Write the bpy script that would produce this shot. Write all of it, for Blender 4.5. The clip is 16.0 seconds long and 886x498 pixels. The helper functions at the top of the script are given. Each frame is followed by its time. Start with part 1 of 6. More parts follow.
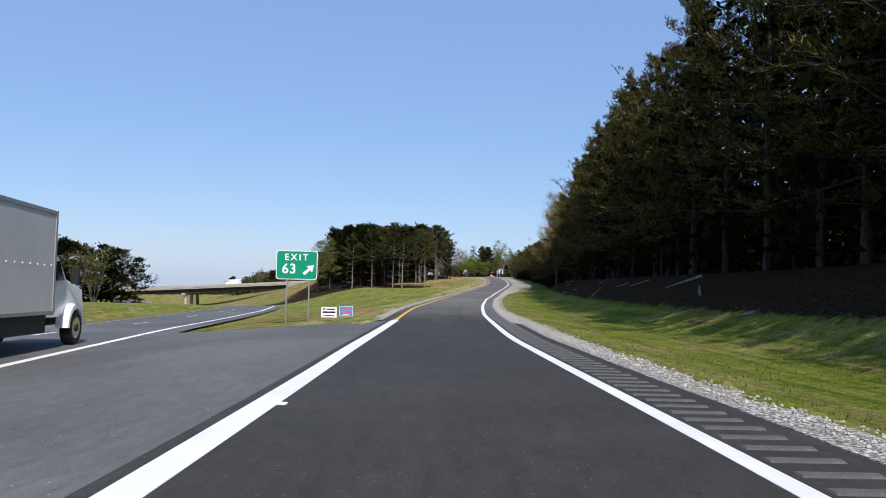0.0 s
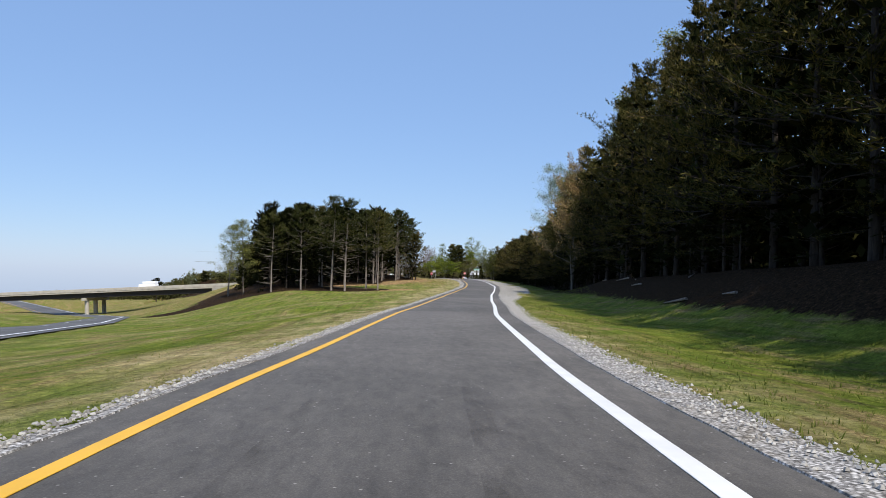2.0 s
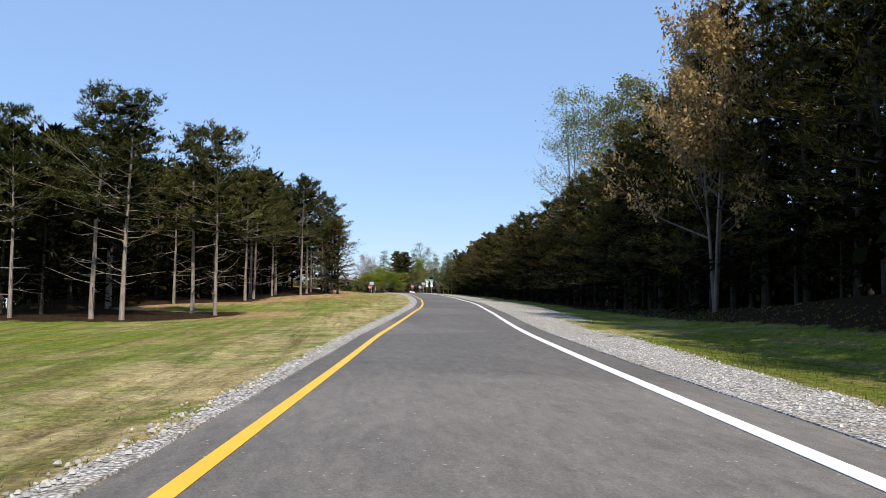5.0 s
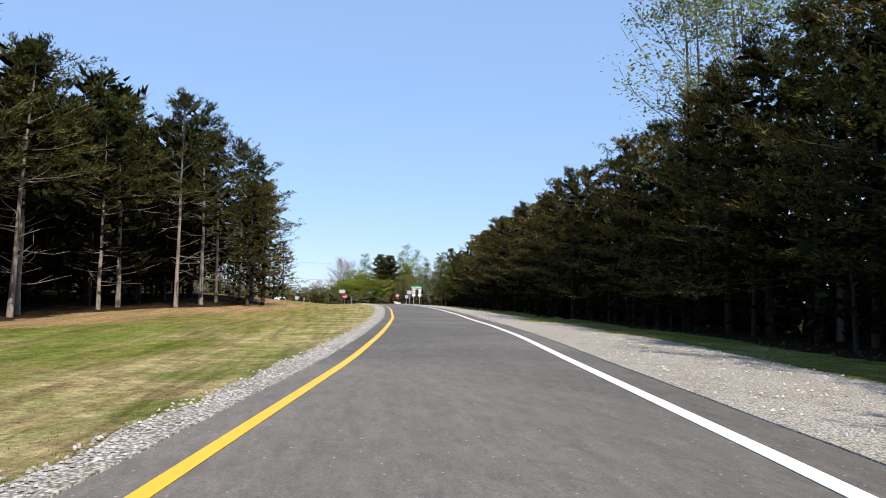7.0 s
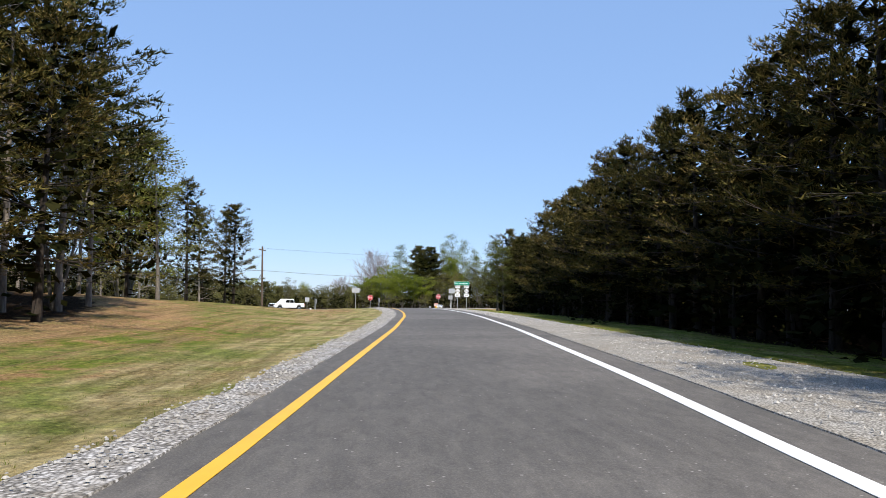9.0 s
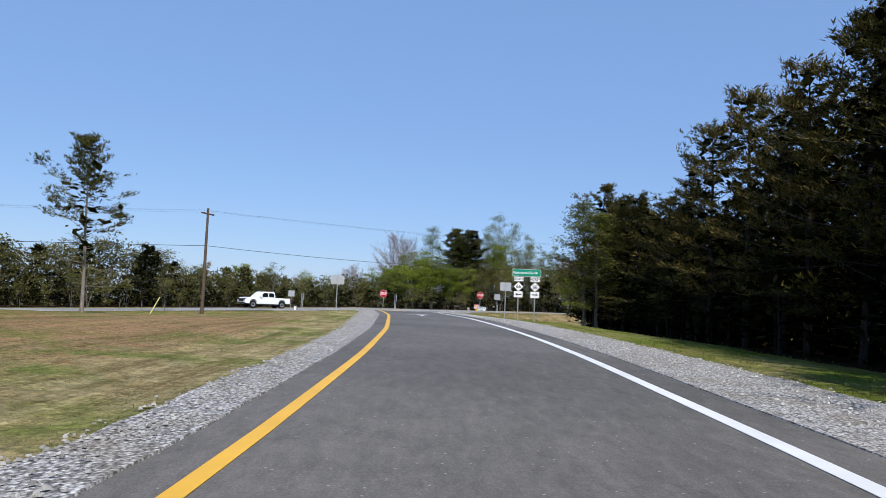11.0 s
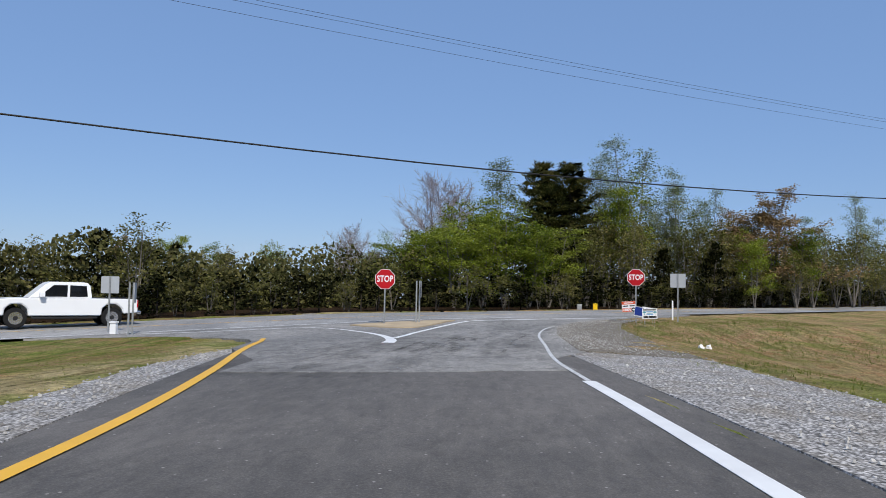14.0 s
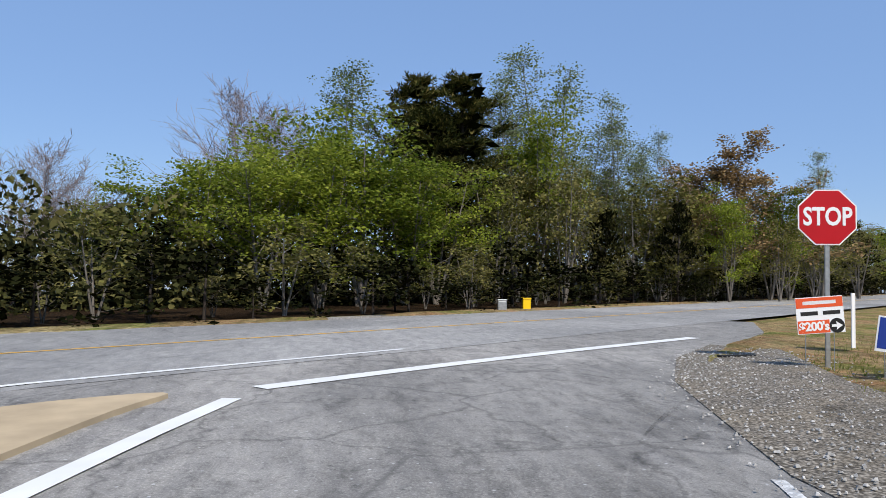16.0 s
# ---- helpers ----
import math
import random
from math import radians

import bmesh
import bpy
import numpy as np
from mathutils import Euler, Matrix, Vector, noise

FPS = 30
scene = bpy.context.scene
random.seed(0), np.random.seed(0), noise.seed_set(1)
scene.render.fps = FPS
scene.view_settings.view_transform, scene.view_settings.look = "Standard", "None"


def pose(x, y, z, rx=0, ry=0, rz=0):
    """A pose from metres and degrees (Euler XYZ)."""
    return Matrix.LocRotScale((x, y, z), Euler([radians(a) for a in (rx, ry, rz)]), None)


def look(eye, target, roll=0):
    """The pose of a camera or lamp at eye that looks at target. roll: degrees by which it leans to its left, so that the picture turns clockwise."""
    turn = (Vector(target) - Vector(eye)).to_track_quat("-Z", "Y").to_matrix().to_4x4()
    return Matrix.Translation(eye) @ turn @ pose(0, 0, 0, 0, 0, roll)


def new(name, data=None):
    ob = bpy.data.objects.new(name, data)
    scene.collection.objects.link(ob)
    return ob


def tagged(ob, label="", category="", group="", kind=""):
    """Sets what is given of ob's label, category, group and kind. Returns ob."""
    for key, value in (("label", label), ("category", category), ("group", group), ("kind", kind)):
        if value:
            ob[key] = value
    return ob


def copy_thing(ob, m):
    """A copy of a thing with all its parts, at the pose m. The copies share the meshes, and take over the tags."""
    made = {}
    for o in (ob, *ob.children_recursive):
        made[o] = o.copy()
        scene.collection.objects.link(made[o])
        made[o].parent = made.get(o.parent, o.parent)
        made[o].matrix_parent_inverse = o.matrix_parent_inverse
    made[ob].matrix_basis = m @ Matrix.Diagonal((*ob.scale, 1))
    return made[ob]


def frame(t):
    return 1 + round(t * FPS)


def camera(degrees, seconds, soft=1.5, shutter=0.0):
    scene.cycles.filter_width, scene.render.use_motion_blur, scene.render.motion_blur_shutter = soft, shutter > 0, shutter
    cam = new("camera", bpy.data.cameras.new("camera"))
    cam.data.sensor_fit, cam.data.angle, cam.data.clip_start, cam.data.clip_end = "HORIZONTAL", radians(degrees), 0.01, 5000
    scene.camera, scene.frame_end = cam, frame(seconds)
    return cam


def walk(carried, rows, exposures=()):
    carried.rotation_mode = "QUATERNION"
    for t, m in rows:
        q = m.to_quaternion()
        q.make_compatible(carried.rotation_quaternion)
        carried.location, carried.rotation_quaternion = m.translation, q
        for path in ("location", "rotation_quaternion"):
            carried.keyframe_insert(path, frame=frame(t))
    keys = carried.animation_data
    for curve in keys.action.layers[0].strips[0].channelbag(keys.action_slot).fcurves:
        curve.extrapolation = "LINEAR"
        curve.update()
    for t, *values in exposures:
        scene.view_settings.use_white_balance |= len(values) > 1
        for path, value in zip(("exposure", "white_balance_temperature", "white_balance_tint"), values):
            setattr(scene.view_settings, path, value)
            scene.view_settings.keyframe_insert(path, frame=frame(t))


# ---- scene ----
# the camera and its drive
cam = camera(62.4, 16.0, soft=0.9, shutter=0.0)
PATH = [
    (0, (0.859, 1.487, 1.758), (0.911, 11.482, 2.079), 1.19),
    (0.5, (0.995, 12.936, 1.423), (1.129, 22.931, 1.707), 0.50),
    (1, (1.241, 23.78, 1.148), (1.467, 33.773, 1.441), 0.24),
    (1.5, (1.32, 34.025, 0.955), (1.671, 44.011, 1.341), 1.70),
    (2, (1.668, 43.678, 0.774), (2.182, 53.657, 1.16), 1.21),
    (2.5, (2.118, 53.642, 0.577), (2.792, 63.611, 0.996), 0.87),
    (3, (2.709, 63.451, 0.437), (3.504, 73.41, 0.862), 0.62),
    (3.5, (3.283, 72.787, 0.379), (4.19, 82.732, 0.907), 0.67),
    (3.7, (3.621, 76.572, 0.357), (4.562, 86.513, 0.896), 0.89),
    (5.8, (6.814, 111.906, 0.16), (8.24, 121.778, 0.825), 0.22),
    (6, (7.33, 115.518, 0.192), (8.776, 125.386, 0.867), 0.31),
    (6.5, (8.684, 124.999, 0.236), (10.14, 134.863, 0.985), 0.56),
    (7, (10.088, 134.576, 0.344), (11.454, 144.451, 1.112), 0.77),
    (7.5, (11.405, 144.055, 0.439), (12.644, 153.948, 1.202), 1.20),
    (8, (12.523, 153.301, 0.575), (13.593, 163.214, 1.336), 1.57),
    (8.5, (13.46, 162.777, 0.642), (14.363, 172.704, 1.428), 1.16),
    (9, (14.311, 172.01, 0.757), (15.022, 181.955, 1.527), 0.58),
    (9.2, (14.591, 175.708, 0.818), (15.225, 185.657, 1.6), 0.86),
    (11.3, (16.659, 215.388, 1.33), (16.735, 225.363, 2.041), 2.18),
    (11.5, (16.68, 219.376, 1.37), (16.718, 229.352, 2.075), 1.61),
    (12, (16.732, 229.319, 1.48), (16.611, 239.294, 2.175), 1.43),
    (12.5, (16.634, 239.056, 1.609), (16.356, 249.029, 2.293), 0.75),
    (13, (16.275, 248.375, 1.681), (15.867, 258.349, 2.271), 1.01),
    (13.5, (15.928, 257.032, 1.654), (15.38, 266.999, 2.244), 1.22),
    (14, (15.514, 265.101, 1.604), (14.891, 275.067, 2.139), 1.06),
    (14.5, (15.038, 272.918, 1.557), (14.608, 282.898, 2.018), 0.93),
    (15, (14.854, 279.709, 1.417), (14.719, 289.699, 1.858), 0.37),
    (15.5, (14.974, 286.327, 1.339), (15.515, 296.305, 1.725), 1.07),
    (16, (15.549, 292.203, 1.262), (17.059, 302.078, 1.711), 0.85),
]
walk(cam, [(t, look(eye, target, roll)) for t, eye, target, roll in PATH],
     [(0.0, -0.04, 6750, 10), (3.6, 0.02, 6850, 10), (6.0, 0.37, 7200, 10), (8.6, 0.27, 7000, 10), (11.4, -0.19, 6450, 10), (14.0, -0.37, 6550, 10), (15.5, -0.26, 6650, 10), (16.0, -0.14, 6700, 10)])

# ---- world and sun ----
SUN_EL, SUN_AZ = 48.7, 162.0      # degrees above the horizon; clockwise from +y
world = bpy.data.worlds.new("world")
scene.world = world
world.use_nodes = True
wn = world.node_tree.nodes
sky = wn.new("ShaderNodeTexSky")
sky.sky_type, sky.sun_disc = "NISHITA", False
sky.sun_elevation, sky.sun_rotation = radians(SUN_EL), radians(SUN_AZ)
sky.air_density, sky.dust_density, sky.ozone_density = 1.0, 0.25, 4.0
haze = wn.new("ShaderNodeMix")
haze.data_type = "RGBA"
haze.inputs[0].default_value, haze.inputs[7].default_value = 0.63, (1.78, 3.12, 6.05, 1)
world.node_tree.links.new(sky.outputs[0], haze.inputs[6])
world.node_tree.links.new(haze.outputs[2], wn["Background"].inputs[0])
wn["Background"].inputs[1].default_value = 0.15
sun = new("sun", bpy.data.lights.new("sun", "SUN"))
sun.data.energy, sun.data.angle, sun.data.color = 5.0, radians(0.5), (1.0, 0.95, 0.87)
sun_way = Vector((math.sin(radians(SUN_AZ)) * math.cos(radians(SUN_EL)),
                  math.cos(radians(SUN_AZ)) * math.cos(radians(SUN_EL)), math.sin(radians(SUN_EL))))
sun.matrix_world = look(sun_way * 300, (0, 0, 0))
scene.view_settings.exposure = 0.0


# ---- materials ----
def material(name, rough=0.8, metal=0.0, spec=0.3):
    m = bpy.data.materials.new(name)
    m.use_nodes = True
    t = m.node_tree
    b = t.nodes["Principled BSDF"]
    b.inputs["Roughness"].default_value = rough
    b.inputs["Metallic"].default_value = metal
    b.inputs["Specular IOR Level"].default_value = spec
    return m, t, b


def node(t, kind, **values):
    n = t.nodes.new(kind)
    for key, value in values.items():
        n.inputs[key.replace("_", " ")].default_value = value
    return n


def noise_at(t, scale, detail=4.0, rough=0.6, distort=0.0, stretch=None):
    n = node(t, "ShaderNodeTexNoise", Scale=scale, Detail=detail, Roughness=rough, Distortion=distort)
    c = t.nodes.new("ShaderNodeTexCoord")
    if stretch:
        mp = node(t, "ShaderNodeMapping", Scale=stretch)
        t.links.new(c.outputs["Object"], mp.inputs["Vector"])
        t.links.new(mp.outputs[0], n.inputs["Vector"])
    else:
        t.links.new(c.outputs["Object"], n.inputs["Vector"])
    return n.outputs[0]


def ramp(t, value, stops):
    r = t.nodes.new("ShaderNodeValToRGB")
    e = r.color_ramp.elements
    while len(e) < len(stops):
        e.new(0.5)
    for k, (p, c) in zip(e, stops):
        k.position, k.color = p, (*c, 1) if len(c) == 3 else c
    t.links.new(value, r.inputs[0])
    return r.outputs[0]


def mix(t, factor, a, b, blend="MIX"):
    m = t.nodes.new("ShaderNodeMix")
    m.data_type, m.blend_type = "RGBA", blend
    for socket, v in ((m.inputs[0], factor), (m.inputs[6], a), (m.inputs[7], b)):
        if isinstance(v, (int, float)):
            socket.default_value = v
        elif isinstance(v, tuple):
            socket.default_value = (*v, 1)
        else:
            t.links.new(v, socket)
    return m.outputs[2]


def bump(t, b, value, strength, distance):
    n = node(t, "ShaderNodeBump", Strength=strength, Distance=distance)
    t.links.new(value, n.inputs["Height"])
    t.links.new(n.outputs[0], b.inputs["Normal"])


def plain(name, colour, rough=0.7, metal=0.0, vary=0.12, scale=6.0, spec=0.3):
    m, t, b = material(name, rough, metal, spec)
    dark = tuple(c * (1 - vary) for c in colour)
    light = tuple(min(1.0, c * (1 + vary)) for c in colour)
    t.links.new(ramp(t, noise_at(t, scale), [(0.3, dark), (0.7, light)]), b.inputs["Base Color"])
    bump(t, b, noise_at(t, scale * 12), 0.1, 0.004)
    return m


def asphalt(name, dark, light, grit=0.5, crack=0.0, fresh=None, worn=0.0):
    m, t, b = material(name, 0.82, 0.0, 0.25)
    big = ramp(t, noise_at(t, 0.35, 5, 0.65, 0.4, (1.0, 0.12, 1.0)), [(0.3, dark), (0.72, light)])
    fine = noise_at(t, 60.0, 3, 0.7)
    col = mix(t, 0.38, big, ramp(t, fine, [(0.30, tuple(c * 0.35 for c in dark)), (0.52, dark), (0.78, tuple(c * 1.9 for c in light))]))
    patch = ramp(t, noise_at(t, 0.11, 3, 0.55, 0.8), [(0.42, (0.82, 0.82, 0.82)), (0.62, (1.12, 1.11, 1.1))])
    col = mix(t, 1.0, col, patch, "MULTIPLY")
    mid = noise_at(t, 7.0, 5, 0.7, 0.3, (1.0, 0.25, 1.0))
    col = mix(t, 1.0, col, ramp(t, mid, [(0.32, (0.82, 0.82, 0.83)), (0.68, (1.18, 1.17, 1.15))]), "MULTIPLY")
    chips = t.nodes.new("ShaderNodeTexVoronoi")
    chips.inputs["Scale"].default_value = 7.0
    place = t.nodes.new("ShaderNodeTexCoord")
    t.links.new(place.outputs["Object"], chips.inputs["Vector"])
    col = mix(t, ramp(t, chips.outputs["Distance"], [(0.05, (0.7, 0.7, 0.7)), (0.10, (0, 0, 0))]), col, tuple(min(0.6, c * 2.6) for c in light))
    if crack:
        v = t.nodes.new("ShaderNodeTexVoronoi")
        v.feature = "DISTANCE_TO_EDGE"
        v.inputs["Scale"].default_value = 0.55
        c = t.nodes.new("ShaderNodeTexCoord")
        warp = mix(t, 0.9, c.outputs["Object"], noise_at(t, 1.6, 5), "ADD")
        t.links.new(warp, v.inputs["Vector"])
        col = mix(t, ramp(t, v.outputs["Distance"], [(0.002, (crack,) * 3), (0.02, (0, 0, 0))]), col, tuple(c * 0.4 for c in dark))
    if worn:
        scab = ramp(t, noise_at(t, 2.6, 8, 0.82, 0.7, (1.0, 0.5, 1.0)), [(0.36, (1 - worn,) * 3), (0.50, (1.0, 1.0, 1.0)), (0.68, (1 + 0.45 * worn,) * 3)])
        col = mix(t, 1.0, col, scab, "MULTIPLY")
        pits = ramp(t, noise_at(t, 16.0, 4, 0.75), [(0.33, (1 - worn,) * 3), (0.46, (1.0, 1.0, 1.0))])
        col = mix(t, 1.0, col, pits, "MULTIPLY")
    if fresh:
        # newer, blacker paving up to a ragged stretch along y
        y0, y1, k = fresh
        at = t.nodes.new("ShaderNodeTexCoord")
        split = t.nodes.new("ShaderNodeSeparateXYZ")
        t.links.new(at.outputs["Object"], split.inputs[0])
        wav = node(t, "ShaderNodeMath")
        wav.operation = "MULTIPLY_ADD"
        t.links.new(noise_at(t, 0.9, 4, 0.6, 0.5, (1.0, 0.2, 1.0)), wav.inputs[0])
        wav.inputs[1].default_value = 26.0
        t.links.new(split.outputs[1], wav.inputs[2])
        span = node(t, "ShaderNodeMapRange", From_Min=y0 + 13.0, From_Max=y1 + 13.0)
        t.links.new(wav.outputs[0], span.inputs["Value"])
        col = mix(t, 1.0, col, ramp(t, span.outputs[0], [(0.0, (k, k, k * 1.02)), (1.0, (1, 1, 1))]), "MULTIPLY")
    t.links.new(col, b.inputs["Base Color"])
    bump(t, b, fine, grit, 0.006)
    return m


def paint(name, colour, wear):
    m, t, b = material(name, 0.55, 0.0, 0.4)
    chips = ramp(t, noise_at(t, 14.0, 5, 0.75), [(0.60 - wear, (0, 0, 0)), (0.70 - wear, (1, 1, 1))])
    shade = ramp(t, noise_at(t, 1.4, 3), [(0.3, tuple(c * 0.86 for c in colour)), (0.7, colour)])
    col = mix(t, mix(t, 1.0, chips, (0.55, 0.55, 0.55), "MULTIPLY"), shade, (0.22, 0.22, 0.21)) if wear else shade
    t.links.new(col, b.inputs["Base Color"])
    bump(t, b, noise_at(t, 70.0, 2), 0.25, 0.003)
    return m


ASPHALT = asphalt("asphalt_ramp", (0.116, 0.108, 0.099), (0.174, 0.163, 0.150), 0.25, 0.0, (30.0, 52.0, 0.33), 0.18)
ASPHALT_GORE = asphalt("asphalt_gore", (0.105, 0.105, 0.106), (0.15, 0.148, 0.145))
ASPHALT_OLD = asphalt("asphalt_worn", (0.205, 0.198, 0.186), (0.40, 0.386, 0.362), 1.0, 0.5, None, 0.36)
ASPHALT_ROAD = asphalt("asphalt_crossing", (0.26, 0.256, 0.248), (0.38, 0.375, 0.36), 0.5, 0.35, None, 0.2)
WHITE_LINE = paint("white_line", (0.82, 0.82, 0.80), 0.0)
WHITE_WORN = paint("white_line_worn", (0.78, 0.78, 0.76), 0.17)
YELLOW_LINE = paint("yellow_line", (0.82, 0.455, 0.035), 0.0)
RUBBER = plain("rubber_marks", (0.03, 0.03, 0.03), 0.85)
GALV = plain("galvanised_steel", (0.42, 0.43, 0.43), 0.45, 0.7, 0.2, 9.0)
SIGN_BACK = plain("sign_aluminium", (0.46, 0.48, 0.50), 0.55, 0.3, 0.06, 2.0)
SIGN_GREEN = plain("sign_green", (0.0, 0.27, 0.16), 0.45, 0.0, 0.05, 2.0)
SIGN_RED = plain("sign_red", (0.47, 0.008, 0.014), 0.45, 0.0, 0.06, 2.0)
SIGN_WHITE = plain("sign_white", (0.82, 0.82, 0.82), 0.45, 0.0, 0.03, 2.0)
SIGN_BLACK = plain("sign_black", (0.015, 0.015, 0.015), 0.5)
ORANGE = plain("board_orange", (0.72, 0.10, 0.03), 0.5, 0.0, 0.05)
BLUE = plain("board_blue", (0.02, 0.05, 0.28), 0.5, 0.0, 0.05)
SKY_BLUE = plain("board_sky_blue", (0.05, 0.30, 0.62), 0.5, 0.0, 0.05)
MAGENTA = plain("board_magenta", (0.62, 0.12, 0.30), 0.5, 0.0, 0.05)
TEAL = plain("board_teal", (0.10, 0.34, 0.38), 0.5, 0.0, 0.05)
YELLOW = plain("yellow_plastic", (0.85, 0.55, 0.01), 0.5, 0.0, 0.05)
YELLOW_PALE = plain("guy_guard_plastic", (0.62, 0.58, 0.22), 0.6, 0.0, 0.06)
CONCRETE = plain("concrete", (0.42, 0.39, 0.34), 0.9, 0.0, 0.15, 1.2)
SAND = plain("island_concrete", (0.44, 0.345, 0.225), 0.92, 0.0, 0.16, 1.6)
STEEL_DARK = plain("girder_steel", (0.035, 0.03, 0.03), 0.6, 0.2)
POLE_WOOD = plain("pole_wood", (0.10, 0.07, 0.052), 0.9, 0.0, 0.3, 5.0)
CABLE = plain("cable_black", (0.02, 0.02, 0.02), 0.6)
CERAMIC = plain("insulator", (0.55, 0.57, 0.58), 0.3)
TYRE = plain("tyre_rubber", (0.012, 0.012, 0.012), 0.85)
CAR_WHITE = plain("car_paint_white", (0.85, 0.86, 0.86), 0.25, 0.0, 0.02, 1.0, 0.5)
CAR_DARK = plain("car_paint_dark_blue", (0.012, 0.018, 0.045), 0.25, 0.0, 0.02, 1.0, 0.6)
BOX_PANEL = plain("truck_box_panel", (0.60, 0.60, 0.58), 0.5, 0.1, 0.06, 0.8)
GLASS = plain("car_glass", (0.01, 0.012, 0.014), 0.08, 0.0, 0.0, 1.0, 0.6)
CHROME = plain("chrome", (0.7, 0.7, 0.7), 0.2, 1.0, 0.02)
TRIM = plain("black_trim", (0.02, 0.02, 0.02), 0.6)
LAMP_RED = plain("tail_lamp_red", (0.45, 0.01, 0.01), 0.25)
LITTER_WHITE = plain("paper", (0.8, 0.78, 0.76), 0.8)


def ground_material():
    m, t, b = material("grassland", 1.0, 0.0, 0.03)
    n1, n2, n3 = noise_at(t, 0.16, 5, 0.6, 0.5), noise_at(t, 1.3, 5, 0.7), noise_at(t, 18.0, 4, 0.75)
    green = ramp(t, n2, [(0.28, (0.085, 0.115, 0.02)), (0.5, (0.16, 0.19, 0.034)), (0.74, (0.26, 0.25, 0.07))])
    straw = ramp(t, n2, [(0.3, (0.25, 0.195, 0.095)), (0.7, (0.54, 0.45, 0.27))])
    dry = t.nodes.new("ShaderNodeAttribute")
    dry.attribute_name = "dry"
    lit = t.nodes.new("ShaderNodeAttribute")
    lit.attribute_name = "litter"
    red = t.nodes.new("ShaderNodeAttribute")
    red.attribute_name = "clay"
    def blotch(attribute, noise_value, soft):
        s = t.nodes.new("ShaderNodeMath")
        s.operation = "ADD"
        t.links.new(attribute, s.inputs[0])
        t.links.new(noise_value, s.inputs[1])
        return ramp(t, s.outputs[0], [(0.95 - soft, (0, 0, 0)), (0.95 + soft, (1, 1, 1))])
    col = mix(t, blotch(dry.outputs["Fac"], n1, 0.28), green, straw)
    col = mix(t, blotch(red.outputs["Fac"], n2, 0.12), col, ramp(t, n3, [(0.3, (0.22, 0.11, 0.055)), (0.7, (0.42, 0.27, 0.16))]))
    n4 = noise_at(t, 0.75, 6, 0.7, 0.9, (1.9, 0.22, 1.0))
    thatch = ramp(t, n3, [(0.3, (0.12, 0.085, 0.04)), (0.7, (0.36, 0.28, 0.15))])
    col = mix(t, ramp(t, n4, [(0.50, (0, 0, 0)), (0.62, (0.9, 0.9, 0.9))]), col, thatch)
    lush = ramp(t, noise_at(t, 0.42, 4, 0.6, 0.4), [(0.46, (0, 0, 0)), (0.64, (0.75, 0.75, 0.75))])
    col = mix(t, lush, col, ramp(t, n3, [(0.3, (0.065, 0.115, 0.018)), (0.7, (0.165, 0.225, 0.038))]))
    scar = noise_at(t, 0.9, 6, 0.7, 0.8, (2.2, 0.16, 1.0))
    col = mix(t, mix(t, 1.0, blotch(red.outputs["Fac"], scar, 0.05), (0.5, 0.5, 0.5), "MULTIPLY"), col, ramp(t, n3, [(0.3, (0.24, 0.13, 0.07)), (0.7, (0.50, 0.35, 0.22))]))
    furrow = noise_at(t, 0.8, 5, 0.65, 0.5, (3.0, 0.14, 1.0))
    col = mix(t, 1.0, col, ramp(t, furrow, [(0.34, (0.66, 0.66, 0.6)), (0.5, (1, 1, 1)), (0.68, (1.22, 1.2, 1.12))]), "MULTIPLY")
    # Leaf litter, its browns lowered to carry the wood's shade.
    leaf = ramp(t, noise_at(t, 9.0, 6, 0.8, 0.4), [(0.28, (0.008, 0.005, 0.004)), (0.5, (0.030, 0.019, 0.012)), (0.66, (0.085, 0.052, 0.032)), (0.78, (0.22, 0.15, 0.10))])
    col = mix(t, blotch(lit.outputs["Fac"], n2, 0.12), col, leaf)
    col = mix(t, 0.55, col, mix(t, 1.0, col, ramp(t, n3, [(0.3, (0.45, 0.45, 0.42)), (0.7, (1.5, 1.5, 1.4))]), "MULTIPLY"))
    clod = noise_at(t, 5.5, 6, 0.78, 0.5)
    col = mix(t, 1.0, col, ramp(t, clod, [(0.30, (0.42, 0.43, 0.36)), (0.48, (0.92, 0.93, 0.9)), (0.70, (1.45, 1.38, 1.25))]), "MULTIPLY")
    t.links.new(col, b.inputs["Base Color"])
    bump(t, b, clod, 0.9, 0.12)
    return m


def gravel_material(name, lo, hi, size=36.0):
    m, t, b = material(name, 0.92, 0.0, 0.2)
    v = t.nodes.new("ShaderNodeTexVoronoi")
    v.inputs["Scale"].default_value = size
    c = t.nodes.new("ShaderNodeTexCoord")
    t.links.new(c.outputs["Object"], v.inputs["Vector"])
    cell = ramp(t, v.outputs["Color"], [(0.15, lo), (0.85, hi)])
    dirt = ramp(t, noise_at(t, 0.9, 5, 0.7), [(0.45, (0, 0, 0)), (0.7, (0.65, 0.65, 0.65))])
    col = mix(t, dirt, cell, (0.30, 0.25, 0.18))
    col = mix(t, 1.0, col, ramp(t, v.outputs["Distance"], [(0.25, (1.15, 1.15, 1.15)), (0.72, (0.36, 0.355, 0.35))]), "MULTIPLY")
    t.links.new(col, b.inputs["Base Color"])
    bump(t, b, v.outputs["Distance"], -0.8, 0.03)
    return m


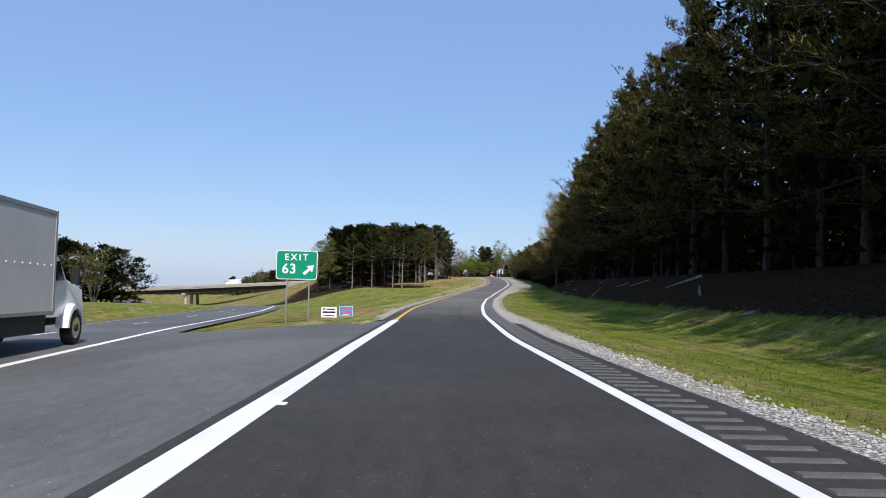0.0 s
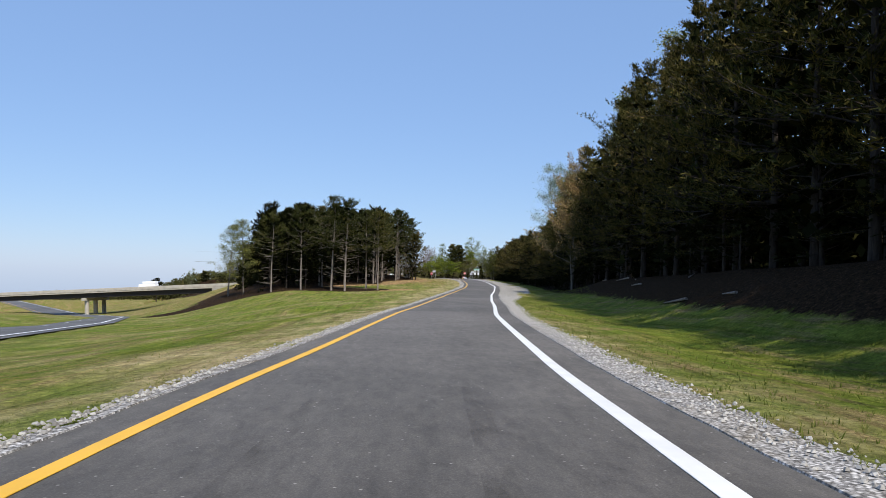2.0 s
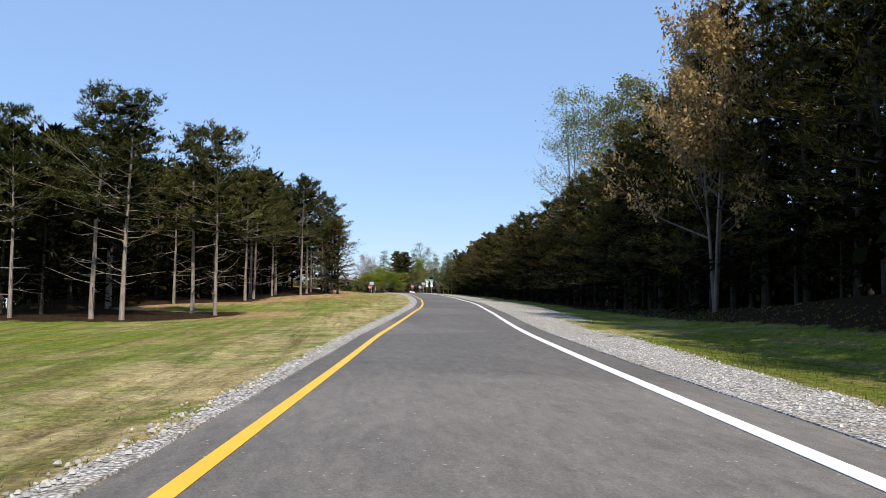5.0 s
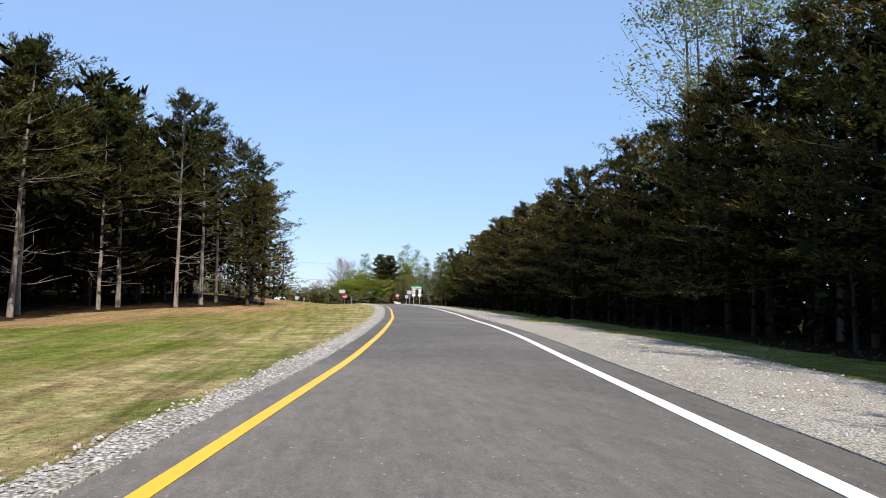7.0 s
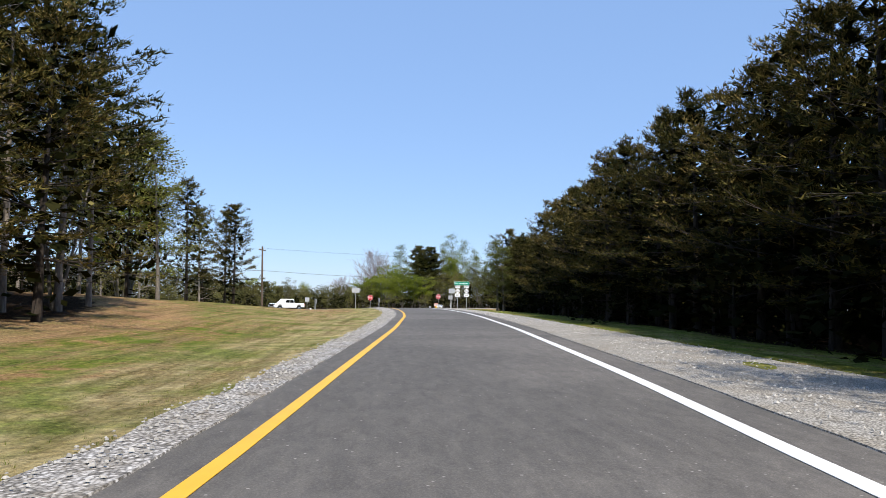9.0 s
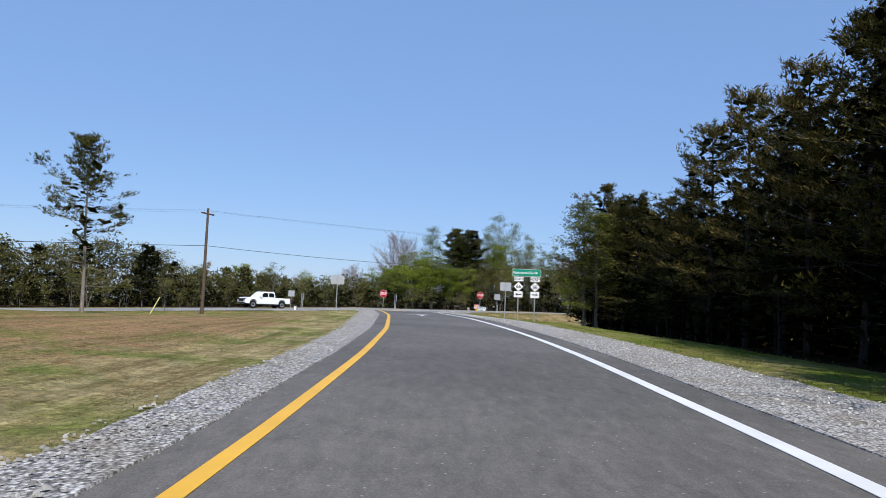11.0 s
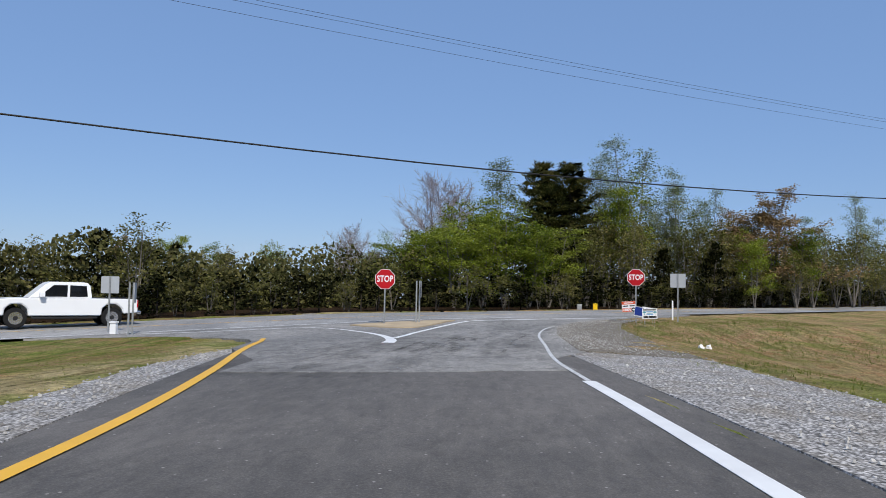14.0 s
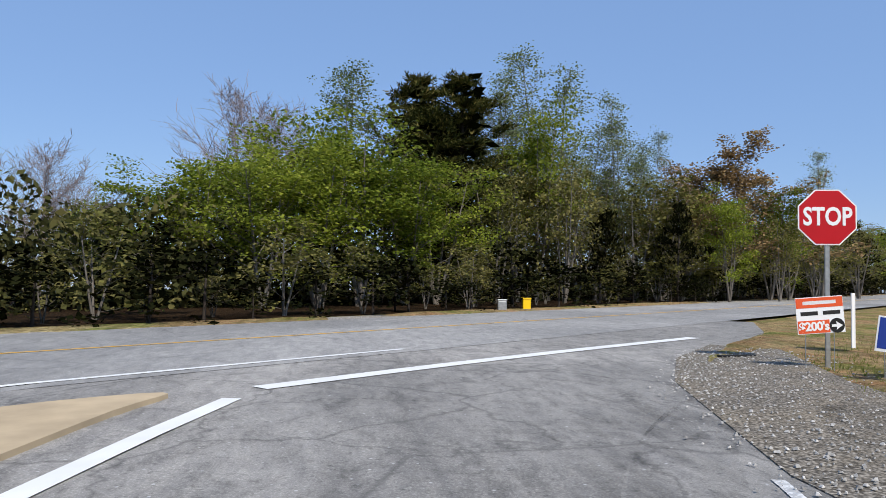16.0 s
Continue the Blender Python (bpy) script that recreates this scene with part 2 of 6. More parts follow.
def island_colour(name, stops, rough=0.9, through_light=0.0, spec=0.06):
    """A colour that differs from piece to piece and a little from thing to thing."""
    m, t, b = material(name, rough, 0.0, spec)
    g, o = t.nodes.new("ShaderNodeNewGeometry"), t.nodes.new("ShaderNodeObjectInfo")
    s = node(t, "ShaderNodeMath")
    s.operation = "MULTIPLY_ADD"
    t.links.new(o.outputs["Random"], s.inputs[0])
    s.inputs[1].default_value = 0.35
    w = t.nodes.new("ShaderNodeMath")
    w.operation = "MULTIPLY"
    t.links.new(g.outputs["Random Per Island"], w.inputs[0])
    w.inputs[1].default_value = 0.65
    t.links.new(w.outputs[0], s.inputs[2])
    col = ramp(t, s.outputs[0], stops)
    t.links.new(col, b.inputs["Base Color"])
    if through_light:
        tr = t.nodes.new("ShaderNodeBsdfTranslucent")
        t.links.new(col, tr.inputs["Color"])
        mx = t.nodes.new("ShaderNodeMixShader")
        mx.inputs[0].default_value = through_light
        t.links.new(b.outputs[0], mx.inputs[1])
        t.links.new(tr.outputs[0], mx.inputs[2])
        t.links.new(mx.outputs[0], t.nodes["Material Output"].inputs[0])
    return m


def bark_material(name, lo, hi):
    m, t, b = material(name, 0.95, 0.0, 0.1)
    n = noise_at(t, 3.0, 6, 0.7, 0.3, (3.0, 3.0, 0.6))
    t.links.new(ramp(t, n, [(0.3, lo), (0.7, hi)]), b.inputs["Base Color"])
    bump(t, b, n, 0.8, 0.04)
    return m


GROUND = ground_material()
GRAVEL = gravel_material("gravel", (0.17, 0.163, 0.155), (0.66, 0.64, 0.62), 27.0)
GRAVEL_FINE = gravel_material("gravel_packed", (0.30, 0.28, 0.25), (0.50, 0.48, 0.44))
GRAVEL_MUD = gravel_material("gravel_muddy", (0.125, 0.108, 0.084), (0.34, 0.305, 0.255))
STONE = island_colour("gravel_stones", [(0.0, (0.16, 0.15, 0.14)), (0.5, (0.36, 0.35, 0.33)), (1.0, (0.62, 0.60, 0.57))])
BLADE = island_colour("grass_blades", [(0.0, (0.10, 0.135, 0.02)), (0.5, (0.18, 0.21, 0.045)), (0.8, (0.29, 0.27, 0.09)), (1.0, (0.42, 0.35, 0.18))], 0.8, 0.45)
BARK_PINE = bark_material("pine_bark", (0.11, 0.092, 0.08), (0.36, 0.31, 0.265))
# Pine bark darkened nearly to black; the wood's shade is in its colour.
BARK_SHADED = bark_material("shaded_pine_bark", (0.02, 0.016, 0.014), (0.075, 0.062, 0.052))
BARK_GREY = bark_material("grey_bark", (0.085, 0.075, 0.066), (0.25, 0.225, 0.195))
BARK_TWIG = bark_material("twig_bark", (0.21, 0.175, 0.18), (0.38, 0.33, 0.34))
NEEDLES = island_colour("pine_needles", [(0.0, (0.009, 0.016, 0.005)), (0.45, (0.045, 0.055, 0.014)), (0.75, (0.125, 0.116, 0.03)), (1.0, (0.23, 0.168, 0.057))], 0.7, 0.1)
NEEDLES_OLIVE = island_colour("olive_needles", [(0.0, (0.008, 0.012, 0.004)), (0.36, (0.042, 0.045, 0.012)), (0.66, (0.12, 0.10, 0.028)), (1.0, (0.27, 0.19, 0.07))], 0.9, 0.05)
LEAF_GREEN = island_colour("spring_leaves", [(0.0, (0.06, 0.10, 0.012)), (0.5, (0.20, 0.25, 0.03)), (1.0, (0.36, 0.39, 0.06))], 0.6, 0.45)
LEAF_PALE = island_colour("pale_young_leaves", [(0.0, (0.10, 0.14, 0.05)), (0.5, (0.20, 0.25, 0.10)), (1.0, (0.34, 0.36, 0.18))], 0.6, 0.35)
LEAF_SPRING = island_colour("yellow_green_leaves", [(0.0, (0.08, 0.10, 0.018)), (0.5, (0.19, 0.20, 0.045)), (1.0, (0.33, 0.31, 0.09))], 0.6, 0.35)
LEAF_OLIVE = island_colour("olive_leaves", [(0.0, (0.06, 0.065, 0.016)), (0.5, (0.155, 0.15, 0.042)), (1.0, (0.28, 0.24, 0.09))], 0.7, 0.3)
LEAF_RUST = island_colour("rusty_buds", [(0.0, (0.17, 0.11, 0.05)), (0.5, (0.34, 0.23, 0.115)), (1.0, (0.42, 0.34, 0.15))], 0.7, 0.3)
# Leaf green taken almost to black, so shade sits in the colour.
LEAF_SHADOW = island_colour("shadow_black_leaves", [(0.0, (0.005, 0.006, 0.003)), (0.6, (0.015, 0.017, 0.006)), (1.0, (0.045, 0.042, 0.016))], 1.0, 0.0, 0.0)


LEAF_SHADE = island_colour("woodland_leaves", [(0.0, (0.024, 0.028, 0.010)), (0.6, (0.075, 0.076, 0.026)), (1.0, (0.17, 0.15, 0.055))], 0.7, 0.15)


# ---- building helpers ----
def mesh_of(name, verts, faces, mat, smooth=False):
    me = bpy.data.meshes.new(name)
    me.from_pydata([tuple(v) for v in verts], [], [tuple(f) for f in faces])
    me.materials.append(mat)
    if smooth:
        me.polygons.foreach_set("use_smooth", [True] * len(me.polygons))
    me.update()
    return me


def part(name, bm, mat, parent=None, label=""):
    """Links a bmesh, or a mesh, as one object under a thing."""
    if isinstance(bm, bmesh.types.BMesh):
        me = bpy.data.meshes.new(name)
        bm.normal_update()
        bm.to_mesh(me)
        bm.free()
        me.materials.append(mat)
    else:
        me = bm
    ob = new(name, me)
    ob.parent = parent
    if label:
        ob["label"] = label
    return ob


def box(x0, x1, y0, y1, z0, z1, bev=0.0, bm=None, m=None):
    own = bmesh.new()
    bmesh.ops.create_cube(own, size=1.0, matrix=Matrix.Translation(((x0 + x1) / 2, (y0 + y1) / 2, (z0 + z1) / 2)) @ Matrix.Diagonal((x1 - x0, y1 - y0, z1 - z0, 1)))
    if bev:
        bmesh.ops.bevel(own, geom=own.edges[:], offset=bev, segments=2, affect="EDGES", profile=0.6)
    if m is not None:
        bmesh.ops.transform(own, matrix=m, verts=own.verts[:])
    return join(bm, own)


def join(bm, own):
    if bm is None:
        return own
    me = bpy.data.meshes.new("t")
    own.to_mesh(me)
    own.free()
    bm.from_mesh(me)
    bpy.data.meshes.remove(me)
    return bm


def rod(a, b, r, r2=None, sides=10, bm=None):
    own = bmesh.new()
    a, b = Vector(a), Vector(b)
    q = (b - a).to_track_quat("Z", "Y").to_matrix().to_4x4()
    bmesh.ops.create_cone(own, cap_ends=True, segments=sides, radius1=r, radius2=r if r2 is None else r2, depth=(b - a).length,
                          matrix=Matrix.Translation((a + b) / 2) @ q)
    return join(bm, own)


def prism(outline, depth, bev=0.0, m=None, bm=None):
    """A plate in the x-z plane, facing -y, from an outline, with its depth towards +y."""
    own = bmesh.new()
    f = own.faces.new([own.verts.new((x, 0, z)) for x, z in outline])
    r = bmesh.ops.extrude_face_region(own, geom=[f])
    bmesh.ops.translate(own, vec=(0, depth, 0), verts=[v for v in r["geom"] if isinstance(v, bmesh.types.BMVert)])
    bmesh.ops.recalc_face_normals(own, faces=own.faces[:])
    if bev:
        bmesh.ops.bevel(own, geom=own.edges[:], offset=bev, segments=2, affect="EDGES")
    if m is not None:
        bmesh.ops.transform(own, matrix=m, verts=own.verts[:])
    return join(bm, own)


def rounded(w, h, r, n=5):
    pts = []
    for cx, cz, a0 in ((w / 2 - r, h / 2 - r, 0), (-w / 2 + r, h / 2 - r, 90), (-w / 2 + r, -h / 2 + r, 180), (w / 2 - r, -h / 2 + r, 270)):
        for k in range(n + 1):
            a = radians(a0 + 90 * k / n)
            pts.append((cx + r * math.cos(a), cz + r * math.sin(a)))
    return pts


def lettering(body, size, mat, parent, x, z, y, spread=1.0, name="lettering", bold=0.0, wide=1.0):
    """Letters facing -y, centred on (x, z), at the depth y."""
    cu = bpy.data.curves.new(name, "FONT")
    cu.body, cu.size, cu.align_x, cu.align_y, cu.extrude, cu.offset, cu.space_character = body, size, "CENTER", "CENTER", 0.0015, bold, spread
    cu.resolution_u = 3
    tmp = new(name, cu)
    me = bpy.data.meshes.new_from_object(tmp.evaluated_get(bpy.context.evaluated_depsgraph_get()))
    bpy.data.objects.remove(tmp)
    bpy.data.curves.remove(cu)
    me.transform(pose(x, y, z, 90) @ Matrix.Diagonal((wide, 1, 1, 1)))
    me.materials.clear()
    me.materials.append(mat)
    return part(name, me, mat, parent)


def thing(name, m, label, category, group="", kind=""):
    ob = new(name)
    ob.empty_display_size = 0.2
    ob.matrix_world = m
    return tagged(ob, label, category, group, kind)


def table(rows, soft=0):
    """A value along y, straight between the given rows; soft: metres over which it is rounded."""
    ys, vs = zip(*rows)
    lo, n = ys[0], int((ys[-1] - ys[0]) * 2) + 2
    lut = np.interp(lo + np.arange(n) / 2, ys, vs)
    if soft:
        w = np.hanning(int(soft * 2) | 1)
        pad = len(w) // 2
        lut = np.convolve(np.r_[2 * lut[0] - lut[pad:0:-1], lut, 2 * lut[-1] - lut[-2:-pad - 2:-1]], w / w.sum(), "valid")
    lut = lut.tolist()

    def at(y):
        k = (y - lo) * 2
        if k <= 0:
            return lut[0]
        i = int(k)
        return lut[-1] if i >= n - 1 else lut[i] + (lut[i + 1] - lut[i]) * (k - i)
    return at


def smooth(a, b, v):
    k = min(1.0, max(0.0, (v - a) / (b - a)))
    return k * k * (3 - 2 * k)


# ---- plan: the ramp's axis and level along y ----
LINE_L = table([(-200, -1.0), (0, -1.0), (17, -1.03), (24, -0.93), (31, -0.85), (40, -0.8), (48, -0.65), (53, -0.45), (58, -0.01), (68, 0.7), (72, 1.0), (77, 1.41), (82, 2.01), (100, 3.95), (120, 6.22), (130, 7.59), (140, 8.99), (149, 10.32), (158, 11.34), (167, 12.21), (177, 13.1), (200, 14.54), (215, 15.18), (224, 15.29), (234, 15.16), (243.5, 14.68), (249, 14.39), (255, 13.86), (261, 13.41), (266, 12.86), (270, 12.42), (273.5, 11.87), (300, 7.6), (400, -3.0)], 8)
LINE_R = table([(-200, 3.3), (0, 3.26), (6, 3.28), (12, 3.18), (17.5, 3.02), (21, 2.9), (24, 2.93), (29.5, 3.03), (34.5, 3.13), (39, 3.22), (48.5, 3.73), (55.5, 4.14), (60, 4.49), (68, 5.11), (77, 5.86), (88, 7.19), (100, 8.42), (120, 10.78), (129.6, 12.1), (139, 13.44), (149, 14.68), (158, 15.86), (167.5, 16.82), (176.6, 17.43), (183, 18.04), (200, 19.15), (215, 19.74), (225, 19.93), (232, 19.82), (237, 19.57), (243, 19.16), (250, 18.61), (258, 18.1), (262, 17.84), (270, 17.36), (278, 16.89), (300, 15.5), (400, 9.0)], 8)
ROAD_X = lambda y: (LINE_L(y) + LINE_R(y)) / 2
HALF = lambda y: (LINE_R(y) - LINE_L(y)) / 2
ROAD_Z = table([(-200, 3.2), (1, 0.53), (13, 0.18), (24, -0.06), (34, -0.27), (54, -0.64), (73, -0.84), (90, -0.95), (112, -1.02), (125, -0.99), (135, -0.90), (153, -0.67),
                (172, -0.46), (195, -0.16), (215, 0.10), (229, 0.26), (239, 0.38), (249, 0.46), (265, 0.38), (273, 0.34), (280, 0.20), (290, 0.10), (300, 0.05), (600, 0.05)], 8)
MAIN_X = table([(-300, 20), (-100, 4), (0, -5.9), (16, -7.8), (31, -10.0), (43.5, -11.3), (62, -13.6), (100, -21), (150, -38), (245, -85), (340, -140), (700, -380)])
MAIN_Z = table([(-300, 5), (0, 0.25), (16, -0.30), (31, -0.75), (62, -1.7), (100, -3.2), (150, -5.8), (245, -11.2), (340, -14), (700, -18)])
CROSS_O, CROSS_U = Vector((12.0, 300.8)), Vector((0.766, 0.643))
CROSS_N = Vector((-0.643, 0.766))
LEFT_DROP = table([(-50, -0.5), (20, -0.5), (60, -0.9), (100, -0.9), (135, -0.3), (155, 0.1), (180, 0.6), (190, 0.75), (200, 1.05), (212, 1.3), (224, 0.9), (240, -0.2), (270, -1.6), (300, -0.9), (330, -0.8)])
GROVE_EDGE = table([(136, -4), (139, -1.5), (142, -2), (145, -9), (149, -12), (154, -9), (160, -3.8), (172, -3.5), (187, 0.5), (198, 2.2), (206, 0), (225, -4.5), (245, -8.5), (264, -8), (270, -9)])
BANK = table([(-60, 2.6), (60, 2.5), (110, 2.1), (130, 0.8), (150, 0.1), (235, -0.2), (260, -1.0), (285, -0.9), (296, -0.2), (300, 0.25), (306, 0.2), (312, 0), (500, 0)])


def cross_uv(x, y):
    p = Vector((x, y)) - CROSS_O
    return p.dot(CROSS_U), p.dot(CROSS_N)


def cross_z(u):
    return 0.05 + (0.0285 * max(u, -190) if u < 0 else 0.0052 * u)


def ground_z(x, y):
    d, zr = x - ROAD_X(y), ROAD_Z(y)
    if d >= 0:
        z = zr - 0.14 * smooth(2.9, 7.5, d) + BANK(y) * smooth(7.5, 13.5, d) + 0.8 * smooth(13, 40, d) * smooth(160, 100, y)
    else:
        z = zr - 0.10 * smooth(2.8, 4.5, -d) + LEFT_DROP(y) * smooth(4.0, 22.0, -d)
        xm, zm = MAIN_X(y), MAIN_Z(y)
        edge = ROAD_X(y) - 3.0
        if y < 90:
            k = min(1.0, max(0.0, (edge - x) / (edge - xm - 0.6)))
            k = k if y < 33 else k * k * (3 - 2 * k)
        else:
            top = edge - 5 + (min(y, 145) - 90) / 55 * (-14 - edge + 5) if y < 145 else -14 - 0.10 * (y - 145)
            k = smooth(max(top, xm + 6), xm + 2, x)
        z = z * (1 - k) + zm * k
        if x < xm - 34:
            z += 4.0 * smooth(xm - 34, xm - 70, x) * smooth(200, 130, y)
    u, n = cross_uv(x, y)
    near = smooth(-16, -3, n) * (1 - smooth(12, 30, n)) if u > -60 else 0.0
    near *= smooth(-60, -40, u)
    zc = cross_z(u)
    z = z * (1 - near) + zc * near
    if n > 12:
        k = smooth(12, 30, n)
        z = z * (1 - k) + (zc if u > -60 else z) * k
    return z


MOUTH = [(ROAD_X(276) - 2.75, 275.9), (ROAD_X(278) - 2.72, 278.2), (9.9, 281), (9.2, 284.5), (8.1, 287.6), (6.2, 289.7), (3.4, 290.6), (-0.5, 289.6), (0.6, 291.4), (8, 297.6), (14, 302.7), (20, 307.6), (27.5, 313.8), (28.5, 313.2),
         (26.2, 309.0), (23.4, 305.6), (21.2, 302.9), (20.0, 300.3), (19.0, 297.4), (18.4, 293.5), (18.05, 288), (18.0, 283), (ROAD_X(280) + 3.05, 280.2), (ROAD_X(278) + 3.05, 277.8), (14.6, 276.8)]


def inside(outline, x, y):
    hit = False
    for (x0, y0), (x1, y1) in zip(outline, outline[1:] + outline[:1]):
        if (y0 > y) != (y1 > y) and x < x0 + (y - y0) / (y1 - y0) * (x1 - x0):
            hit = not hit
    return hit


def on_road(x, y):
    """How far the ground is cut out under the paving."""
    d = x - ROAD_X(y)
    if -2.85 < d < 3.0 and y < 290:
        return 0.07
    xm = MAIN_X(y)
    if y < 29 and xm - 1 < x < ROAD_X(y):
        return 0.07
    if xm - 11 < x < xm + 1.5 and y < 400:
        return 0.07 + 0.05 * max(0.0, xm - x) * smooth(20, 45, y)
    u, n = cross_uv(x, y)
    if -1 < n < 7.8 and u > -75:
        return 0.09
    return 0.10 if y > 275 and inside(MOUTH, x, y) else 0.0


def build_ground():
    ds = sorted({*np.arange(-40, 40.01, 1.25), *np.arange(-14, 20, 0.7), *np.arange(-120, -40, 5.0), *np.arange(45, 121, 5.0), -3.5, -3.0, -2.8, 2.9, 3.1, 3.6,
                 -1800, -1200, -700, -450, -300, -220, -165, 165, 220, 300, 450, 700, 1200, 1800})
    ys = sorted({*np.arange(-40, 372, 2.0), *np.arange(272, 330, 0.75), *np.arange(-200, -40, 20.0), *np.arange(380, 600, 20.0), -800, -400, 700, 900, 1300, 1900, 2600})
    verts, dry, litter, clay = [], [], [], []
    for y in ys:
        for d in ds:
            x = ROAD_X(y) + d
            z = ground_z(x, y) - on_road(x, y)
            if abs(d) > 5 and not on_road(x, y):
                z += 0.10 * noise.noise(Vector((x * 0.11, y * 0.11, 0))) + 0.03 * noise.noise(Vector((x * 0.6, y * 0.6, 3)))
            u, n = cross_uv(x, y)
            z -= max(95.0 * smooth(380, 1100, y), 60.0 * smooth(-150, -700, d), 18.0 * smooth(45, 160, n) * (x < 60))
            verts.append((x, y, z))
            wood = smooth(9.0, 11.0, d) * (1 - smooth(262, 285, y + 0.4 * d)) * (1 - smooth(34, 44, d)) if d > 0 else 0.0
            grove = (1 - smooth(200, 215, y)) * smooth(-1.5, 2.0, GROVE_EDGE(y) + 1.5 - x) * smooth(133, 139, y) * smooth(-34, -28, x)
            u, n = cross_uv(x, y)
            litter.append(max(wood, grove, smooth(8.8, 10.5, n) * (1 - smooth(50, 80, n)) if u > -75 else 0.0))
            near = 1 - smooth(3.0, 6.5 + 2.0 * (d < 0) * smooth(90, 130, y), abs(d))
            scruff = smooth(270, 284, y) * (d > 0)
            dry.append(0.20 + (0.34 + 0.3 * (d < 0) * smooth(90, 130, y)) * near + 0.02 * smooth(120, 190, y) * (d < 0) - 0.12 * (d > 0) * (y < 120) + 0.42 * scruff + 0.26 * (d < 0) * smooth(196, 214, y) * (1 - smooth(262, 276, y)) * (1 - smooth(9, 14, -d)) + 0.10 * math.sin(d * 2.1 + 0.6 * math.sin(y * 0.05)) * (-9 < d < -4))
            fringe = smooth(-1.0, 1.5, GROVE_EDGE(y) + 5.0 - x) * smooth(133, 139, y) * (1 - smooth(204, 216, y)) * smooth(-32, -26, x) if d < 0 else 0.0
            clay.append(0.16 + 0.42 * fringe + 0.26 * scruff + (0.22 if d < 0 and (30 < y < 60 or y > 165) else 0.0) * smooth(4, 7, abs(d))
                        + 0.32 * math.exp(-((d + 5.3 + 0.5 * math.sin(y * 0.4)) / 0.7) ** 2) * smooth(34, 38, y) * (1 - smooth(50, 56, y))
                        + 0.30 * math.exp(-((x - 8.6) / 2.4) ** 2 - ((y - 232) / 7) ** 2))
    w = len(ds)
    faces = [(j * w + i, j * w + i + 1, (j + 1) * w + i + 1, (j + 1) * w + i) for j in range(len(ys) - 1) for i in range(w - 1)]
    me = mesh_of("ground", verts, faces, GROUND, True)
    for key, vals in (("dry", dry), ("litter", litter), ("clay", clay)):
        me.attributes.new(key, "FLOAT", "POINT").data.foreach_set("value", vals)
    return tagged(new("ground", me), "mown spring grass with dry patches and shade-darkened leaf litter", "ground", kind="structure")


def strip(name, y0, y1, left, right, lift, mat, step=2.0, skirt=0.12, base=None, ragged=0.0, parent=None):
    """Paving along the ramp between two offsets from its axis, which may be functions of y."""
    base = base or (lambda x, y: ROAD_Z(y))
    lf, rf = (v if callable(v) else (lambda y, v=v: v) for v in (left, right))
    ys = np.linspace(y0, y1, max(2, int((y1 - y0) / step) + 1))
    verts, faces = [], []
    for k, y in enumerate(ys):
        a, b = ROAD_X(y) + lf(y), ROAD_X(y) + rf(y)
        if ragged:
            a += ragged[0] * noise.noise(Vector((y * 0.9, 1.7, 0)))
            b += ragged[1] * (noise.noise(Vector((y * 0.9, 9.1, 0))) + 0.6 * noise.noise(Vector((y * 2.7, 4.1, 0))))
        za, zb = base(a, y) + lift, base(b, y) + lift
        verts += [(a - skirt * 0.4, y, za - skirt), (a, y, za), (b, y, zb), (b + skirt * 0.4, y, zb - skirt)]
        if k:
            o = 4 * k
            faces += [(o - 4 + i, o - 3 + i, o + 1 + i, o + i) for i in range(3)]
    ob = part(name, mesh_of(name, verts, faces, mat), mat, parent)
    return ob


def line_on(name, pts, width, lift, mat, base, parent=None, ends=0.0):
    """A painted line along points of the plan."""
    pts = [Vector(p) for p in pts]
    fine = []
    for a, b in zip(pts, pts[1:]):
        n = max(1, int((b - a).length / 1.0))
        fine += [a + (b - a) * (k / n) for k in range(n)]
    fine.append(pts[-1])
    verts, faces = [], []
    for k, p in enumerate(fine):
        a, b = fine[max(0, k - 1)], fine[min(len(fine) - 1, k + 1)]
        w = width(k / (len(fine) - 1)) if callable(width) else width
        side = Vector((-(b - a).y, (b - a).x)).normalized() * w / 2
        for q in (p + side, p - side):
            verts.append((q.x, q.y, base(q.x, q.y) + lift))
        if k:
            faces.append((2 * k - 2, 2 * k - 1, 2 * k + 1, 2 * k))
    return part(name, mesh_of(name, verts, faces, mat), mat, parent)


def curve_points(pts, n=8):
    """A smooth line through points of the plan."""
    p = [Vector(q) for q in pts]
    p = [2 * p[0] - p[1], *p, 2 * p[-1] - p[-2]]
    out = []
    for a, b, c, d in zip(p, p[1:], p[2:], p[3:]):
        for k in range(n):
            s = k / n
            out.append(0.5 * (2 * b + (c - a) * s + (2 * a - 5 * b + 4 * c - d) * s * s + (3 * b - a - 3 * c + d) * s ** 3))
    return out + [p[-2]]


